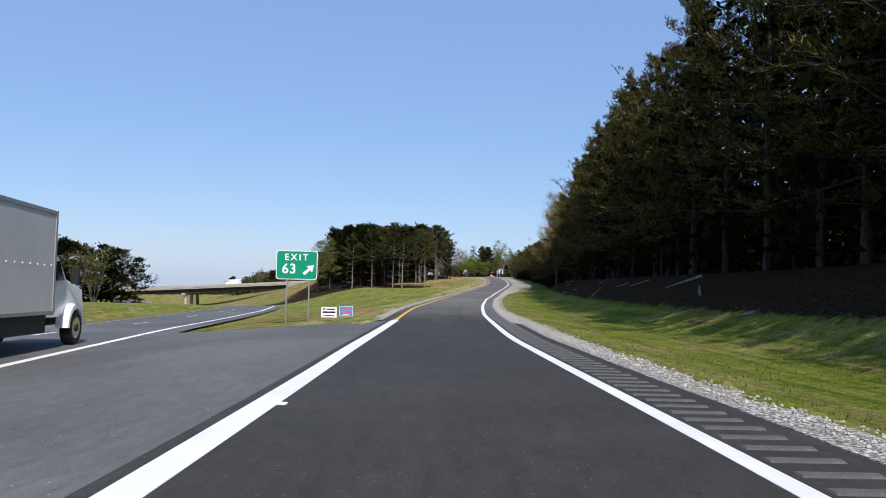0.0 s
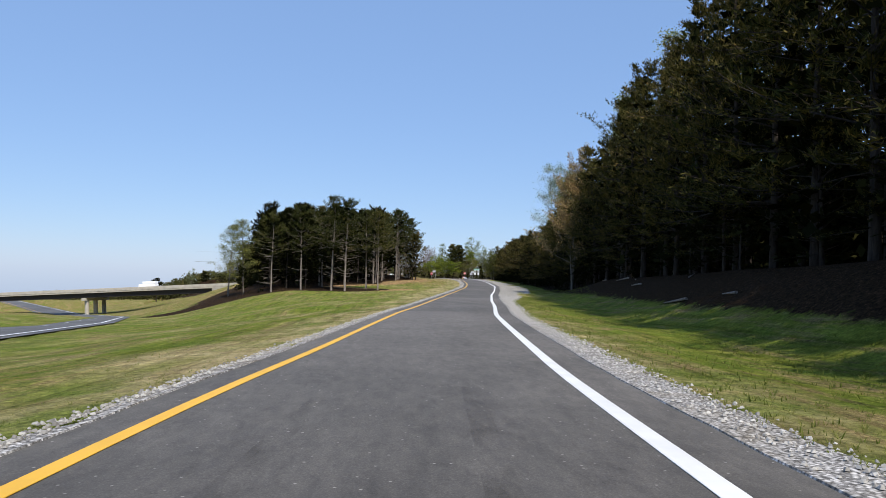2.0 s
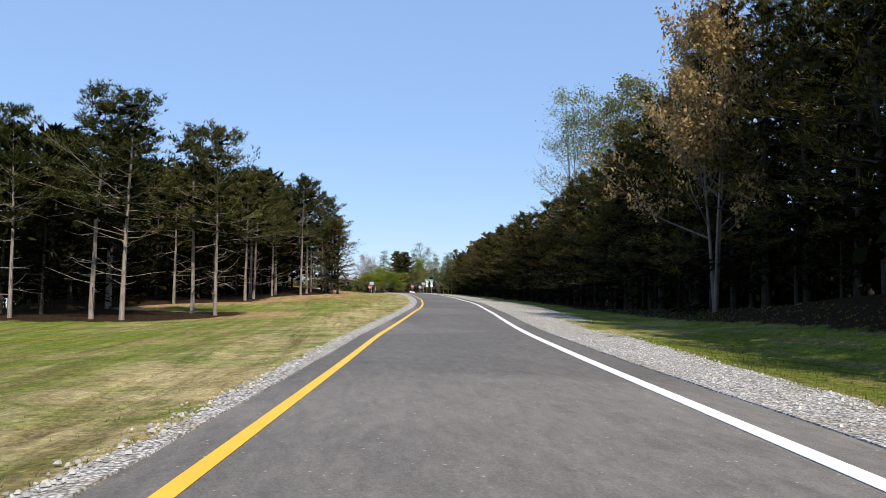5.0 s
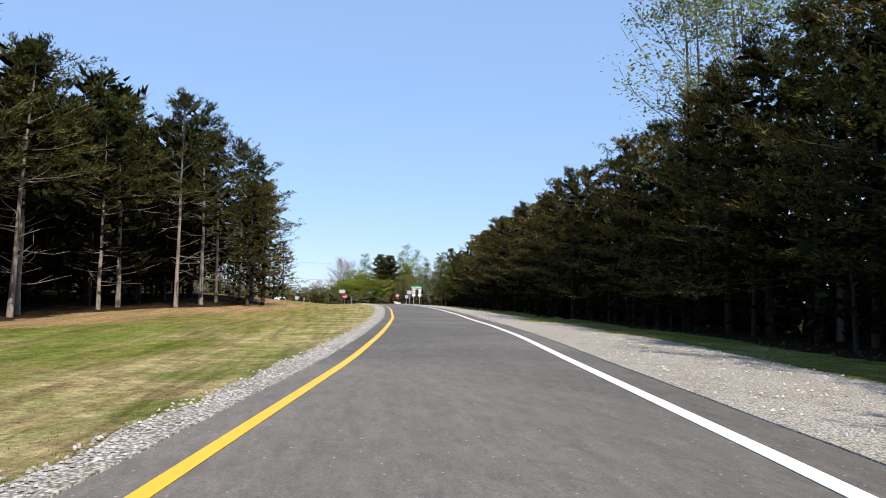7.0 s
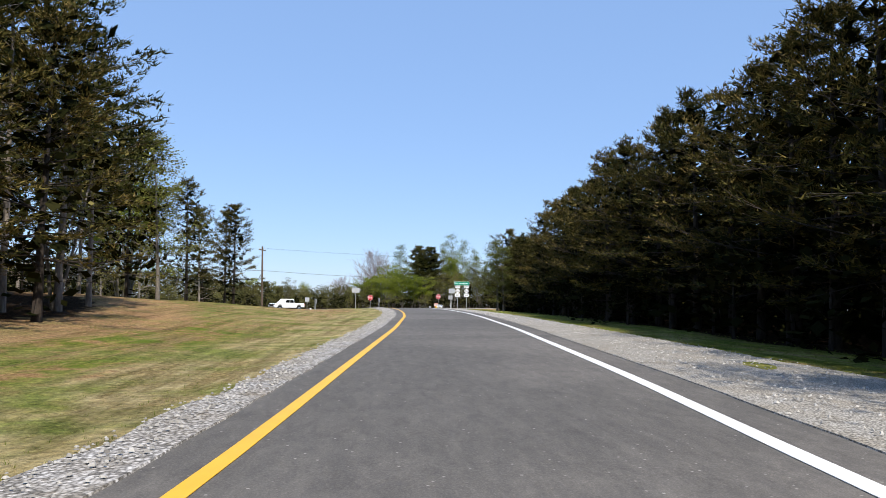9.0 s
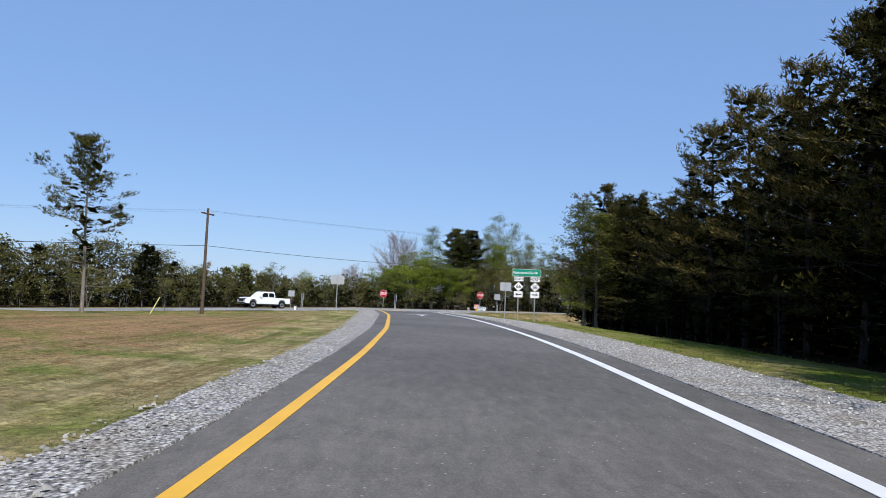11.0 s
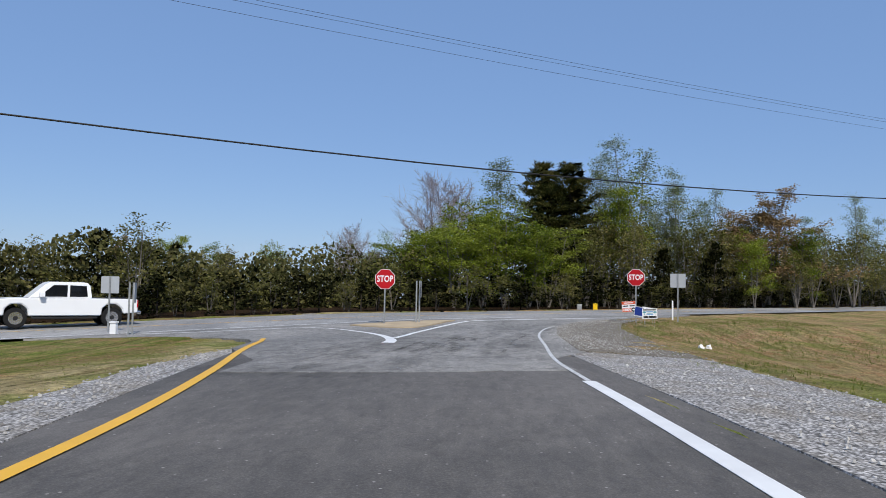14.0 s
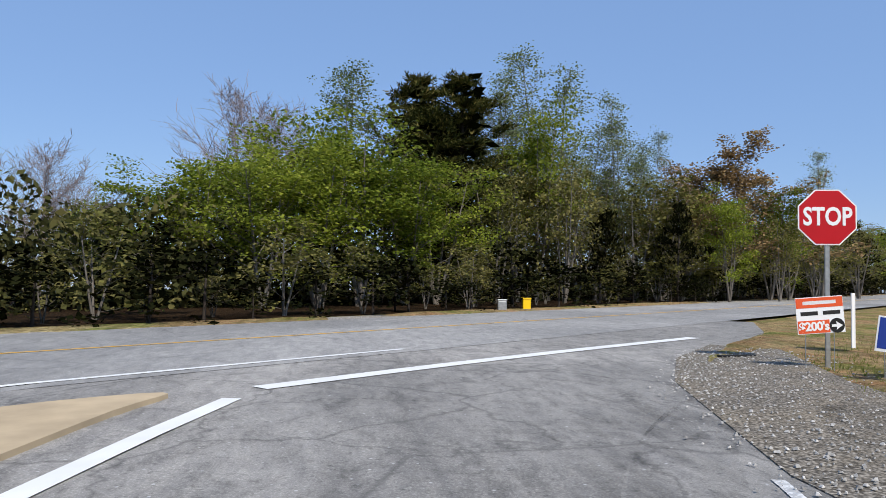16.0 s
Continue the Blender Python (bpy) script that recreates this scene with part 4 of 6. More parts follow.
def tree_meshes(kind, seed, h, r0, crown0, limbs, spread, rise, curl, subs, leaves, size, shape, bark, leaf, lean=0.02, stubs=0, forks=0, jitter=0.25, wob=0.10, lod=True,
                whorls=0, stems=1, splay=0.0, clump=0.0, flat=0.6, shade_core=0):
    """Trunk and crown meshes of one tree, its foot at the origin."""
    w = Wood(seed)
    rng = w.rng
    n = 7
    lines = []
    for st in range(stems):
        trunk = [np.array([0, 0, -0.3])]
        sway = rng.normal(0, lean, 2)
        a = st * 6.283 / stems + rng.uniform(-0.5, 0.5)
        out = np.array([math.cos(a), math.sin(a)]) * splay * rng.uniform(0.6, 1.2)
        tall = h * (1 if st == 0 else rng.uniform(0.75, 0.97))
        for k in range(1, n + 1):
            s = k / n
            trunk.append(np.array([*(sway * h * s ** 1.5 + out * h * s ** 0.8 + rng.normal(0, 0.012 * h / n, 2)), tall * s * 0.97]))
        rs = r0 if stems == 1 else r0 * 0.7
        w.tube(trunk, [rs * 1.25] + [rs * (1 - 0.93 * (k / n)) + 0.012 for k in range(1, n + 1)], 7 if st == 0 else 5)
        lines.append(trunk)
    at = lambda s, st=0: np.array([np.interp(s * n, range(n + 1), [p[i] for p in lines[st]]) for i in range(3)])
    for k in range(stubs):
        s, a = rng.uniform(0.12, crown0 + 0.10), rng.uniform(0, 6.283)
        ln = rng.uniform(0.5, 2.6)
        pts = w.limb(at(s), (math.cos(a), math.sin(a), rng.uniform(-0.2, 0.3)), ln, 0, rng.uniform(-0.2, 0.7), 0.14, 3)
        w.tube(pts, [0.034, 0.024, 0.016, 0.006], 3)
        if ln > 1.2:
            d = pts[2] - pts[1] + rng.normal(0, 0.25, 3)
            w.tube([pts[1], pts[1] + d * 0.9], [0.018, 0.005], 3)
    tips = []
    reach = 1.0
    for k in range(limbs):
        s = crown0 + (1 - crown0) * min(0.995, (k + rng.uniform(0, 0.9)) / limbs)
        if whorls:
            q0 = (s - crown0) / (1 - crown0)
            level = math.floor(q0 * whorls)
            reach = 0.72 + 0.5 * ((level * 0.618 + seed * 0.37) % 1.0)
            s = crown0 + (1 - crown0) * min(0.99, (level + 0.5 + rng.normal(0, 0.10)) / whorls)
        q = (s - crown0) / (1 - crown0)
        a = k * 2.4 + rng.normal(0, 0.35)
        ln = h * spread(q) * rng.uniform(1 - jitter, 1 + jitter) * reach
        e = radians(rise(q) + rng.normal(0, 7))
        way = np.array([math.cos(a) * math.cos(e), math.sin(a) * math.cos(e), math.sin(e)])
        base = at(s, k % stems)
        rr = max(0.014, r0 * (1 - 0.9 * s) * 0.42)
        pts = w.limb(base, way, ln, rr, curl, wob)
        w.tube(pts[::2] if lod else pts, [rr, rr * 0.5, 0.008] if lod else [rr, rr * 0.75, rr * 0.5, rr * 0.3, 0.008], 3)
        ends = [(pts[3], pts[4] - pts[3]), (pts[4], pts[4] - pts[3])]
        for j in range(subs):
            g = rng.uniform(0.28, 0.97)
            i = min(3, int(g * 4))
            p = pts[i] + (pts[i + 1] - pts[i]) * (g * 4 - i)
            d = pts[i + 1] - pts[i]
            d = d / np.linalg.norm(d)
            side = cross3(d, (0, 0, 1))
            side /= np.linalg.norm(side) + 1e-9
            d2 = d * 0.75 + side * rng.choice((-1, 1)) * rng.uniform(0.4, 1.0) + np.array([0, 0, rng.uniform(-0.1, 0.25) if whorls else rng.uniform(-0.25, 0.55)])
            d2 /= np.linalg.norm(d2)
            l2 = ln * rng.uniform(0.22, 0.48) * (1.15 - 0.5 * g)
            sp = w.limb(p, d2, l2, 0, curl * 0.6, wob, 2)
            if not whorls or j % 2:
                w.tube(sp[::2] if lod else sp, [rr * 0.35, 0.006] if lod else [rr * 0.35, rr * 0.22, 0.005], 3)
            ends += [(sp[1], sp[1] - sp[0]), (sp[2], sp[2] - sp[1])]
            for _ in range(forks):
                o = sp[rng.integers(0, 3)]
                d3 = d2 + rng.normal(0, 0.55, 3) + (0, 0, 0.25)
                d3 /= np.linalg.norm(d3)
                tw = [o, o + d3 * l2 * 0.35, o + d3 * l2 * 0.35 + (d3 + rng.normal(0, 0.3, 3)) * l2 * 0.35]
                w.tube(tw, [0.014, 0.010, 0.004], 3)
                ends.append((tw[2], tw[2] - tw[1]))
        tips += [e for e in ends if rng.uniform() < (0.8 if whorls else 0.62)]
    wood = mesh_of(kind + "_trunk", np.concatenate(w.v), w.f, bark, True)
    if not leaves:
        return wood, None
    pts = []
    cluster = clump or size * (0.8 if shape != "leaf" else 1.4)
    for _ in range(leaves):
        p, d = tips[rng.integers(0, len(tips))]
        d = d / (np.linalg.norm(d) + 1e-9)
        back = rng.uniform(0, 0.55) if whorls else 0.0
        pts.append((p - d * back + np.clip(rng.normal(0, cluster, 3), -1.5 * cluster, 1.5 * cluster) * (1, 1, flat), d))
    v, f = cards(rng, pts, size, shape)
    if not shade_core:
        return wood, mesh_of(kind + "_crown", v, f, leaf)
    # near-black cards round the stem, standing in for shade inside the crown
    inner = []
    for _ in range(shade_core):
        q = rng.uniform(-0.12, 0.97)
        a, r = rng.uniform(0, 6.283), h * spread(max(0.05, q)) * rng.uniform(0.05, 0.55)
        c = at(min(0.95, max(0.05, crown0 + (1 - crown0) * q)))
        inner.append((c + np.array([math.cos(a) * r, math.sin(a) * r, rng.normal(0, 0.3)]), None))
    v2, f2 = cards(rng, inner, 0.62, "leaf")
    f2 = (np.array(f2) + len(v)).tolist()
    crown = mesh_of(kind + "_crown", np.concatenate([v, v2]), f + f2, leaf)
    crown.materials.append(LEAF_SHADOW)
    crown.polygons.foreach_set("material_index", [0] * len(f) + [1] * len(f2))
    return wood, crown


KINDS = {}
def kind(name, label, category, count, **kw):
    KINDS[name] = []
    for k in range(count):
        args = dict(kw)
        seed = args.pop("seed") + 17 * k
        KINDS[name].append((args["h"], tree_meshes(name, seed, **args)))
    KINDS[name + "_tag"] = (label, category)


def pine_spread(wide, low):
    """Branch length by height in the crown: full low down, a narrow top."""
    return lambda q: 0.025 + wide * (1 - q) ** 0.62 * (low + min(1, q * 3.5) * (1 - low))


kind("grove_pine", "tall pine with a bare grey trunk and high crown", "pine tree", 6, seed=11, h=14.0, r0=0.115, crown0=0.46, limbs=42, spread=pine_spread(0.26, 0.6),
     rise=lambda q: 0 + 48 * q, curl=0.35, subs=6, leaves=3200, size=0.205, shape="fine", shade_core=110, bark=BARK_PINE, leaf=NEEDLES, stubs=22, whorls=10, flat=0.4, jitter=0.35)
# bark and needles both coloured for the grove's inner shade
kind("inner_pine", "crowded pine in shade-black colours with low dead branches", "pine tree", 3, seed=311, h=14.0, r0=0.11, crown0=0.14, limbs=44, spread=pine_spread(0.20, 0.9),
     rise=lambda q: -4 + 44 * q, curl=0.32, subs=3, leaves=700, size=0.5, shade_core=110, shape="needle", bark=BARK_SHADED, leaf=LEAF_SHADOW, stubs=10, whorls=14, flat=0.6)
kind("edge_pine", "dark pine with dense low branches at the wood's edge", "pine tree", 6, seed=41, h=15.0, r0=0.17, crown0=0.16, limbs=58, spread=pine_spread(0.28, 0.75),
     rise=lambda q: -10 + 52 * q, curl=0.30, subs=6, leaves=4000, size=0.21, shape="fine", shade_core=220, bark=BARK_SHADED, leaf=NEEDLES_OLIVE, stubs=8, whorls=11, flat=0.5, jitter=0.35)
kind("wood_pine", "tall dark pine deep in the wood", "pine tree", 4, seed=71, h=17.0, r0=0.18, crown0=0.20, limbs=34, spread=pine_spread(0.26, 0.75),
     rise=lambda q: -4 + 44 * q, curl=0.3, subs=3, leaves=700, size=0.48, shape="needle", shade_core=200, bark=BARK_SHADED, leaf=NEEDLES, stubs=6, whorls=12, flat=0.45)
kind("green_tree", "broad many-stemmed tree in fresh bright green leaf", "tree", 4, seed=101, h=8.5, r0=0.12, crown0=0.24, limbs=34, spread=lambda q: 0.14 + 0.26 * (1 - q) ** 0.7,
     rise=lambda q: 18 + 50 * q, curl=0.22, subs=6, leaves=7000, size=0.18, shape="leaf", bark=BARK_GREY, leaf=LEAF_GREEN, wob=0.16, stems=4, splay=0.16, clump=0.42, flat=0.4)
kind("pale_tree", "slender tree with sparse pale new leaves", "tree", 3, seed=131, h=16.0, r0=0.11, crown0=0.30, limbs=36, spread=lambda q: 0.05 + 0.19 * (1 - q) ** 0.6 * (0.5 + min(1, q * 3) * 0.5),
     rise=lambda q: 40 + 32 * q, curl=0.4, subs=7, forks=1, leaves=6200, size=0.135, shape="leaf", bark=BARK_GREY, leaf=LEAF_PALE, wob=0.12, clump=0.36, stems=2, splay=0.05)
kind("spring_tree", "tall slender tree in yellow-green young leaf", "tree", 2, seed=141, h=17.0, r0=0.13, crown0=0.22, limbs=44, spread=lambda q: 0.05 + 0.17 * (1 - q) ** 0.6 * (0.55 + min(1, q * 3) * 0.45),
     rise=lambda q: 30 + 34 * q, curl=0.3, subs=7, leaves=7000, size=0.17, shape="leaf", bark=BARK_GREY, leaf=LEAF_SPRING, wob=0.12, clump=0.34)
kind("bare_tree", "broad leafless tree with a fan of grey twigs", "bare tree", 2, seed=161, h=12.0, r0=0.16, crown0=0.22, limbs=34, spread=lambda q: 0.14 + 0.34 * (1 - q) ** 0.6,
     rise=lambda q: 38 + 40 * q, curl=0.32, subs=11, forks=4, leaves=0, size=0.1, shape="leaf", bark=BARK_TWIG, leaf=LEAF_RUST, wob=0.10, stems=2, splay=0.08)
kind("rusty_tree", "round tree with rust-brown spring buds", "tree", 1, seed=181, h=12.0, r0=0.18, crown0=0.24, limbs=40, spread=lambda q: 0.15 + 0.31 * (1 - q) ** 0.6,
     rise=lambda q: 22 + 46 * q, curl=0.22, subs=10, forks=1, leaves=15000, size=0.21, shape="leaf", bark=BARK_GREY, leaf=LEAF_RUST, wob=0.14, clump=0.30, stems=3, splay=0.10)
kind("olive_tree", "brushy many-stemmed tree with dull olive young leaves", "tree", 4, seed=201, h=7.5, r0=0.10, crown0=0.20, limbs=32, spread=lambda q: 0.12 + 0.28 * (1 - q) ** 0.7,
     rise=lambda q: 26 + 46 * q, curl=0.28, subs=4, leaves=2100, size=0.205, shape="leaf", bark=BARK_GREY, leaf=LEAF_OLIVE, wob=0.16, stems=4, splay=0.16, clump=0.36, flat=0.5)
kind("dark_tree", "dense evergreen tree in shade-black leaf", "tree", 3, seed=231, h=8.0, r0=0.12, crown0=0.08, limbs=40, spread=pine_spread(0.32, 0.8),
     rise=lambda q: -4 + 52 * q, curl=0.2, subs=4, leaves=1000, size=0.33, shape="needle", bark=BARK_SHADED, leaf=LEAF_SHADOW, wob=0.14, whorls=12, flat=0.4)
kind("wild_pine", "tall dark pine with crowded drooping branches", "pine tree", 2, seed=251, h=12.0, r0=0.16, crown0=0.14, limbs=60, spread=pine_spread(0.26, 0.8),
     rise=lambda q: -6 + 50 * q, curl=0.25, subs=5, leaves=6500, size=0.20, shape="fine", shade_core=320, bark=BARK_SHADED, leaf=NEEDLES, wob=0.14, whorls=18, flat=0.5)
kind("shrub", "low brush in shade-black leaf at the wood's edge", "shrub", 3, seed=261, h=2.6, r0=0.05, crown0=0.05, limbs=10, spread=lambda q: 0.30 + 0.35 * (1 - q),
     rise=lambda q: 25 + 40 * q, curl=0.2, subs=3, leaves=320, size=0.26, shape="leaf", bark=BARK_SHADED, leaf=LEAF_SHADOW, wob=0.2, clump=0.22)
kind("olive_shrub", "tangled olive brush with thin stems", "shrub", 3, seed=291, h=3.4, r0=0.05, crown0=0.08, limbs=12, spread=lambda q: 0.26 + 0.32 * (1 - q),
     rise=lambda q: 32 + 40 * q, curl=0.25, subs=5, leaves=850, size=0.18, shape="leaf", bark=BARK_GREY, leaf=LEAF_OLIVE, wob=0.2, clump=0.26, stems=3, splay=0.2)

TREE_RNG = np.random.default_rng(77)
def plant(name, x, y, h, pick=None, group="", wide=1.0, z=None, label=""):
    stock = KINDS[name]
    h0, (wood, crown) = stock[(TREE_RNG.integers(0, len(stock)) if pick is None else pick) % len(stock)]
    tag, cat = KINDS[name + "_tag"]
    s = h / h0
    ob = thing(name, pose(x, y, (ground_z(x, y) if z is None else z) - 0.05, 0, 0, TREE_RNG.uniform(0, 360)) @ Matrix.Diagonal((s * wide, s * wide, s, 1)), label or tag, cat, group)
    part("trunk", wood, None, ob)
    if crown:
        part("crown", crown, None, ob)
    return ob


# the pine grove on the mound
y = 138.5
while y < 202:
    col, x = 0, GROVE_EDGE(y)
    while x > -16.8 - 0.2 * (y - 141) and col < 9:
        yy = y + TREE_RNG.uniform(-1.9, 1.9)
        low, high = (10.0, 12.0) if y < 166 else (11.0, 13.0) if y < 176 else (12.0, 13.6)
        plant("grove_pine" if col < 1 or y < 141 else "inner_pine", x + TREE_RNG.uniform(-1.0, 1.0), yy, TREE_RNG.uniform(low, high), group="pine grove", wide=TREE_RNG.uniform(1.05, 1.35))
        x -= TREE_RNG.uniform(2.6, 4.0)
        col += 1
    y += 4.4
for x, y, h in ((-20.5, 146, 9.0), (-24, 152, 9.5)):
    plant("spring_tree", x, y, h * 1.1, group="grove edge", wide=1.6)
for x, y, h in ((-17.5, 141.0, 2.4), (-20, 143, 3.2), (-11, 147.0, 1.8)):
    plant("shrub", x, y, h, group="grove edge")
for x, y, h in ((2.0, 203, 10.0), (-0.4, 209, 9.2), (-2.6, 214.5, 8.8), (3.2, 190.5, 9.5), (3.9, 194.5, 9.8), (-3, 206, 11.5), (-6, 211, 12), (-10, 207, 12.5), (-5, 219, 12), (-11, 218, 12.5), (-8, 228, 12), (-14, 230, 12.5), (-9.5, 238, 11.5), (-16, 242, 12), (-11, 248, 11.5), (-17, 254, 12), (-9.1, 264.2, 13.6)):
    plant("grove_pine" if x < 3 else "edge_pine", x, y, h, group="pine grove", wide=1.25)
plant("spring_tree", 1.2, 214.5, 9.4, group="grove edge", wide=1.5)
plant("green_tree", -3.0, 222, 8.5, group="grove edge")
for x, y, h in ((3.0, 226.0, 7.6), (0.6, 222.5, 8.4), (1.6, 229.5, 7.4)):
    plant("edge_pine", x, y, h, group="pine grove", wide=1.15)
for k in range(16):
    plant("inner_pine", TREE_RNG.uniform(-12, 0.5), 176 + 2.6 * k, TREE_RNG.uniform(9.5, 11.5), group="pine grove", wide=1.2)
plant("olive_tree", 2.4, 199, 8.8, group="grove edge", wide=0.8)
for k in range(18):
    y = 158 + 3.4 * k + TREE_RNG.uniform(-1, 1)
    plant("shrub", -12 - 0.10 * (y - 150) + TREE_RNG.uniform(-4, 4), y, TREE_RNG.uniform(1.2, 2.6), group="thicket behind the grove", wide=1.4)

for k in range(26):
    y = 204 + 1.6 * k
    plant("dark_tree" if k % 3 else "olive_tree", TREE_RNG.uniform(-28, -8), y, TREE_RNG.uniform(3.2, 5.6), group="thicket behind the grove", wide=1.3)

# the wood along the ramp
WOOD_H = table([(-20, 17.5), (60, 17), (105, 16), (125, 14.5), (140, 13.6), (150, 12.4), (158, 11.6), (172, 11.0), (185, 10.6), (205, 10.6), (235, 10.8), (241, 10.8), (246, 8.0), (252, 8.0), (256, 9.8), (264, 11.0), (276, 10.8), (292, 7.4)])
WOOD_D = table([(-20, 14.0), (95, 13.6), (112, 13.2), (130, 12.9), (150, 11.9), (165, 11.4), (180, 10.6), (215, 9.8), (235, 11.5), (255, 13.6), (275, 16.5), (292, 19.5)])
y = -6.0
while y < 275:
    full = y > 118
    plant("edge_pine" if full or TREE_RNG.uniform() < 0.97 else "wood_pine", ROAD_X(y) + WOOD_D(y) + TREE_RNG.uniform(-0.2, 1.2), y, WOOD_H(y) * TREE_RNG.uniform(0.92, 1.02), group="roadside wood",
          wide=TREE_RNG.uniform(1.15, 1.4) if y > 140 else TREE_RNG.uniform(0.85, 1.05))
    y += TREE_RNG.uniform(2.3, 3.1) if full else TREE_RNG.uniform(3.2, 4.6)
for row, (kd, gap) in enumerate((("wood_pine", 5.6),)):
    y = -12.0 + row
    while y < 276:
        plant(kd, ROAD_X(y) + WOOD_D(y) + 3.8 * (row + 1) + TREE_RNG.uniform(-1.4, 1.4), y, WOOD_H(y) * TREE_RNG.uniform(0.84, 0.97), group="roadside wood")
        y += gap * TREE_RNG.uniform(0.8, 1.25)
for x, y, h in ((27.2, 167.5, 20.4), (29.0, 166.5, 20.2), (24.2, 104, 20.5), (25.6, 121, 21.0), (27.0, 128, 22.0), (28.5, 133, 22.4), (23.8, 114, 19.6)):
    plant("pale_tree", x, y, h, group="roadside wood", wide=1.1)
for x, y, h in ((26.6, 152.5, 17.4), (26.2, 150, 16.6), (26.6, 157, 17.0), (26.0, 140.5, 17.2)):
    plant("spring_tree", x, y, h, group="roadside wood")
plant("rusty_tree", ROAD_X(129) + 11.6, 129, 14.0, group="roadside wood", wide=0.6)
plant("green_tree", 37.5, 284.0, 10.0, group="roadside wood", wide=0.75)
for kd, x, y, h, wd in (("edge_pine", 33.6, 283.0, 7.6, 1.5), ("edge_pine", 33.2, 280.2, 9.6, 1.4), ("edge_pine", 32.4, 276.6, 10.8, 1.4), ("edge_pine", 35.4, 279.5, 12.0, 1.3), ("inner_pine", 34.4, 279.0, 9.6, 1.6), ("dark_tree", 33.0, 281.4, 6.0, 1.3), ("dark_tree", 32.0, 278.0, 6.4, 1.3), ("dark_tree", 34.6, 283.4, 5.4, 1.3), ("dark_tree", 33.6, 283.6, 6.2, 1.3), ("inner_pine", 34.6, 282.0, 7.6, 1.8), ("inner_pine", 33.8, 279.4, 9.0, 1.8),
                        ("dark_tree", 32.6, 276.4, 5.0, 1.2), ("dark_tree", 31.2, 272.0, 5.2, 1.2), ("dark_tree", 30.2, 268.0, 5.0, 1.2), ("shrub", 33.0, 281.6, 2.2, 1.3), ("shrub", 32.2, 278.6, 2.4, 1.3), ("shrub", 31.6, 275.0, 2.4, 1.3), ("shrub", 34.2, 283.2, 1.8, 1.3)):
    plant(kd, x, y, h, group="roadside wood", wide=wd)
plant("edge_pine", 28.6, 263.0, 11.4, group="roadside wood", wide=1.1)
for x, y, h in ((27.4, 261.2, 9.2), (28.0, 259.4, 8.2)):
    plant("spring_tree", x, y, h, group="roadside wood", wide=2.0)
for k in range(52):
    y = 118 + k * 3.2 + TREE_RNG.uniform(-1, 1)
    if y < 276:
        plant("shrub", ROAD_X(y) + WOOD_D(y) - 0.2 + TREE_RNG.uniform(-0.6, 0.8), y, TREE_RNG.uniform(1.8, 3.6), group="brush", wide=1.2)
for k in range(34):
    y = -6 + k * 3.7 + TREE_RNG.uniform(-1.2, 1.2)
    plant(("dark_tree", "shrub", "edge_pine")[k % 3], ROAD_X(y) + WOOD_D(y) + TREE_RNG.uniform(-0.6, 1.8), y, (TREE_RNG.uniform(4.0, 6.5), TREE_RNG.uniform(2.0, 3.6), TREE_RNG.uniform(6.5, 9.5))[k % 3], group="brush", wide=1.15)
for k in range(30):
    y = -8 + k * 4.2 + TREE_RNG.uniform(-2, 2)
    plant("dark_tree" if k % 2 else "shrub", ROAD_X(y) + WOOD_D(y) + TREE_RNG.uniform(5.5, 10), y, TREE_RNG.uniform(4.5, 7.5) if k % 2 else TREE_RNG.uniform(1.4, 2.6), group="brush", wide=1.3)

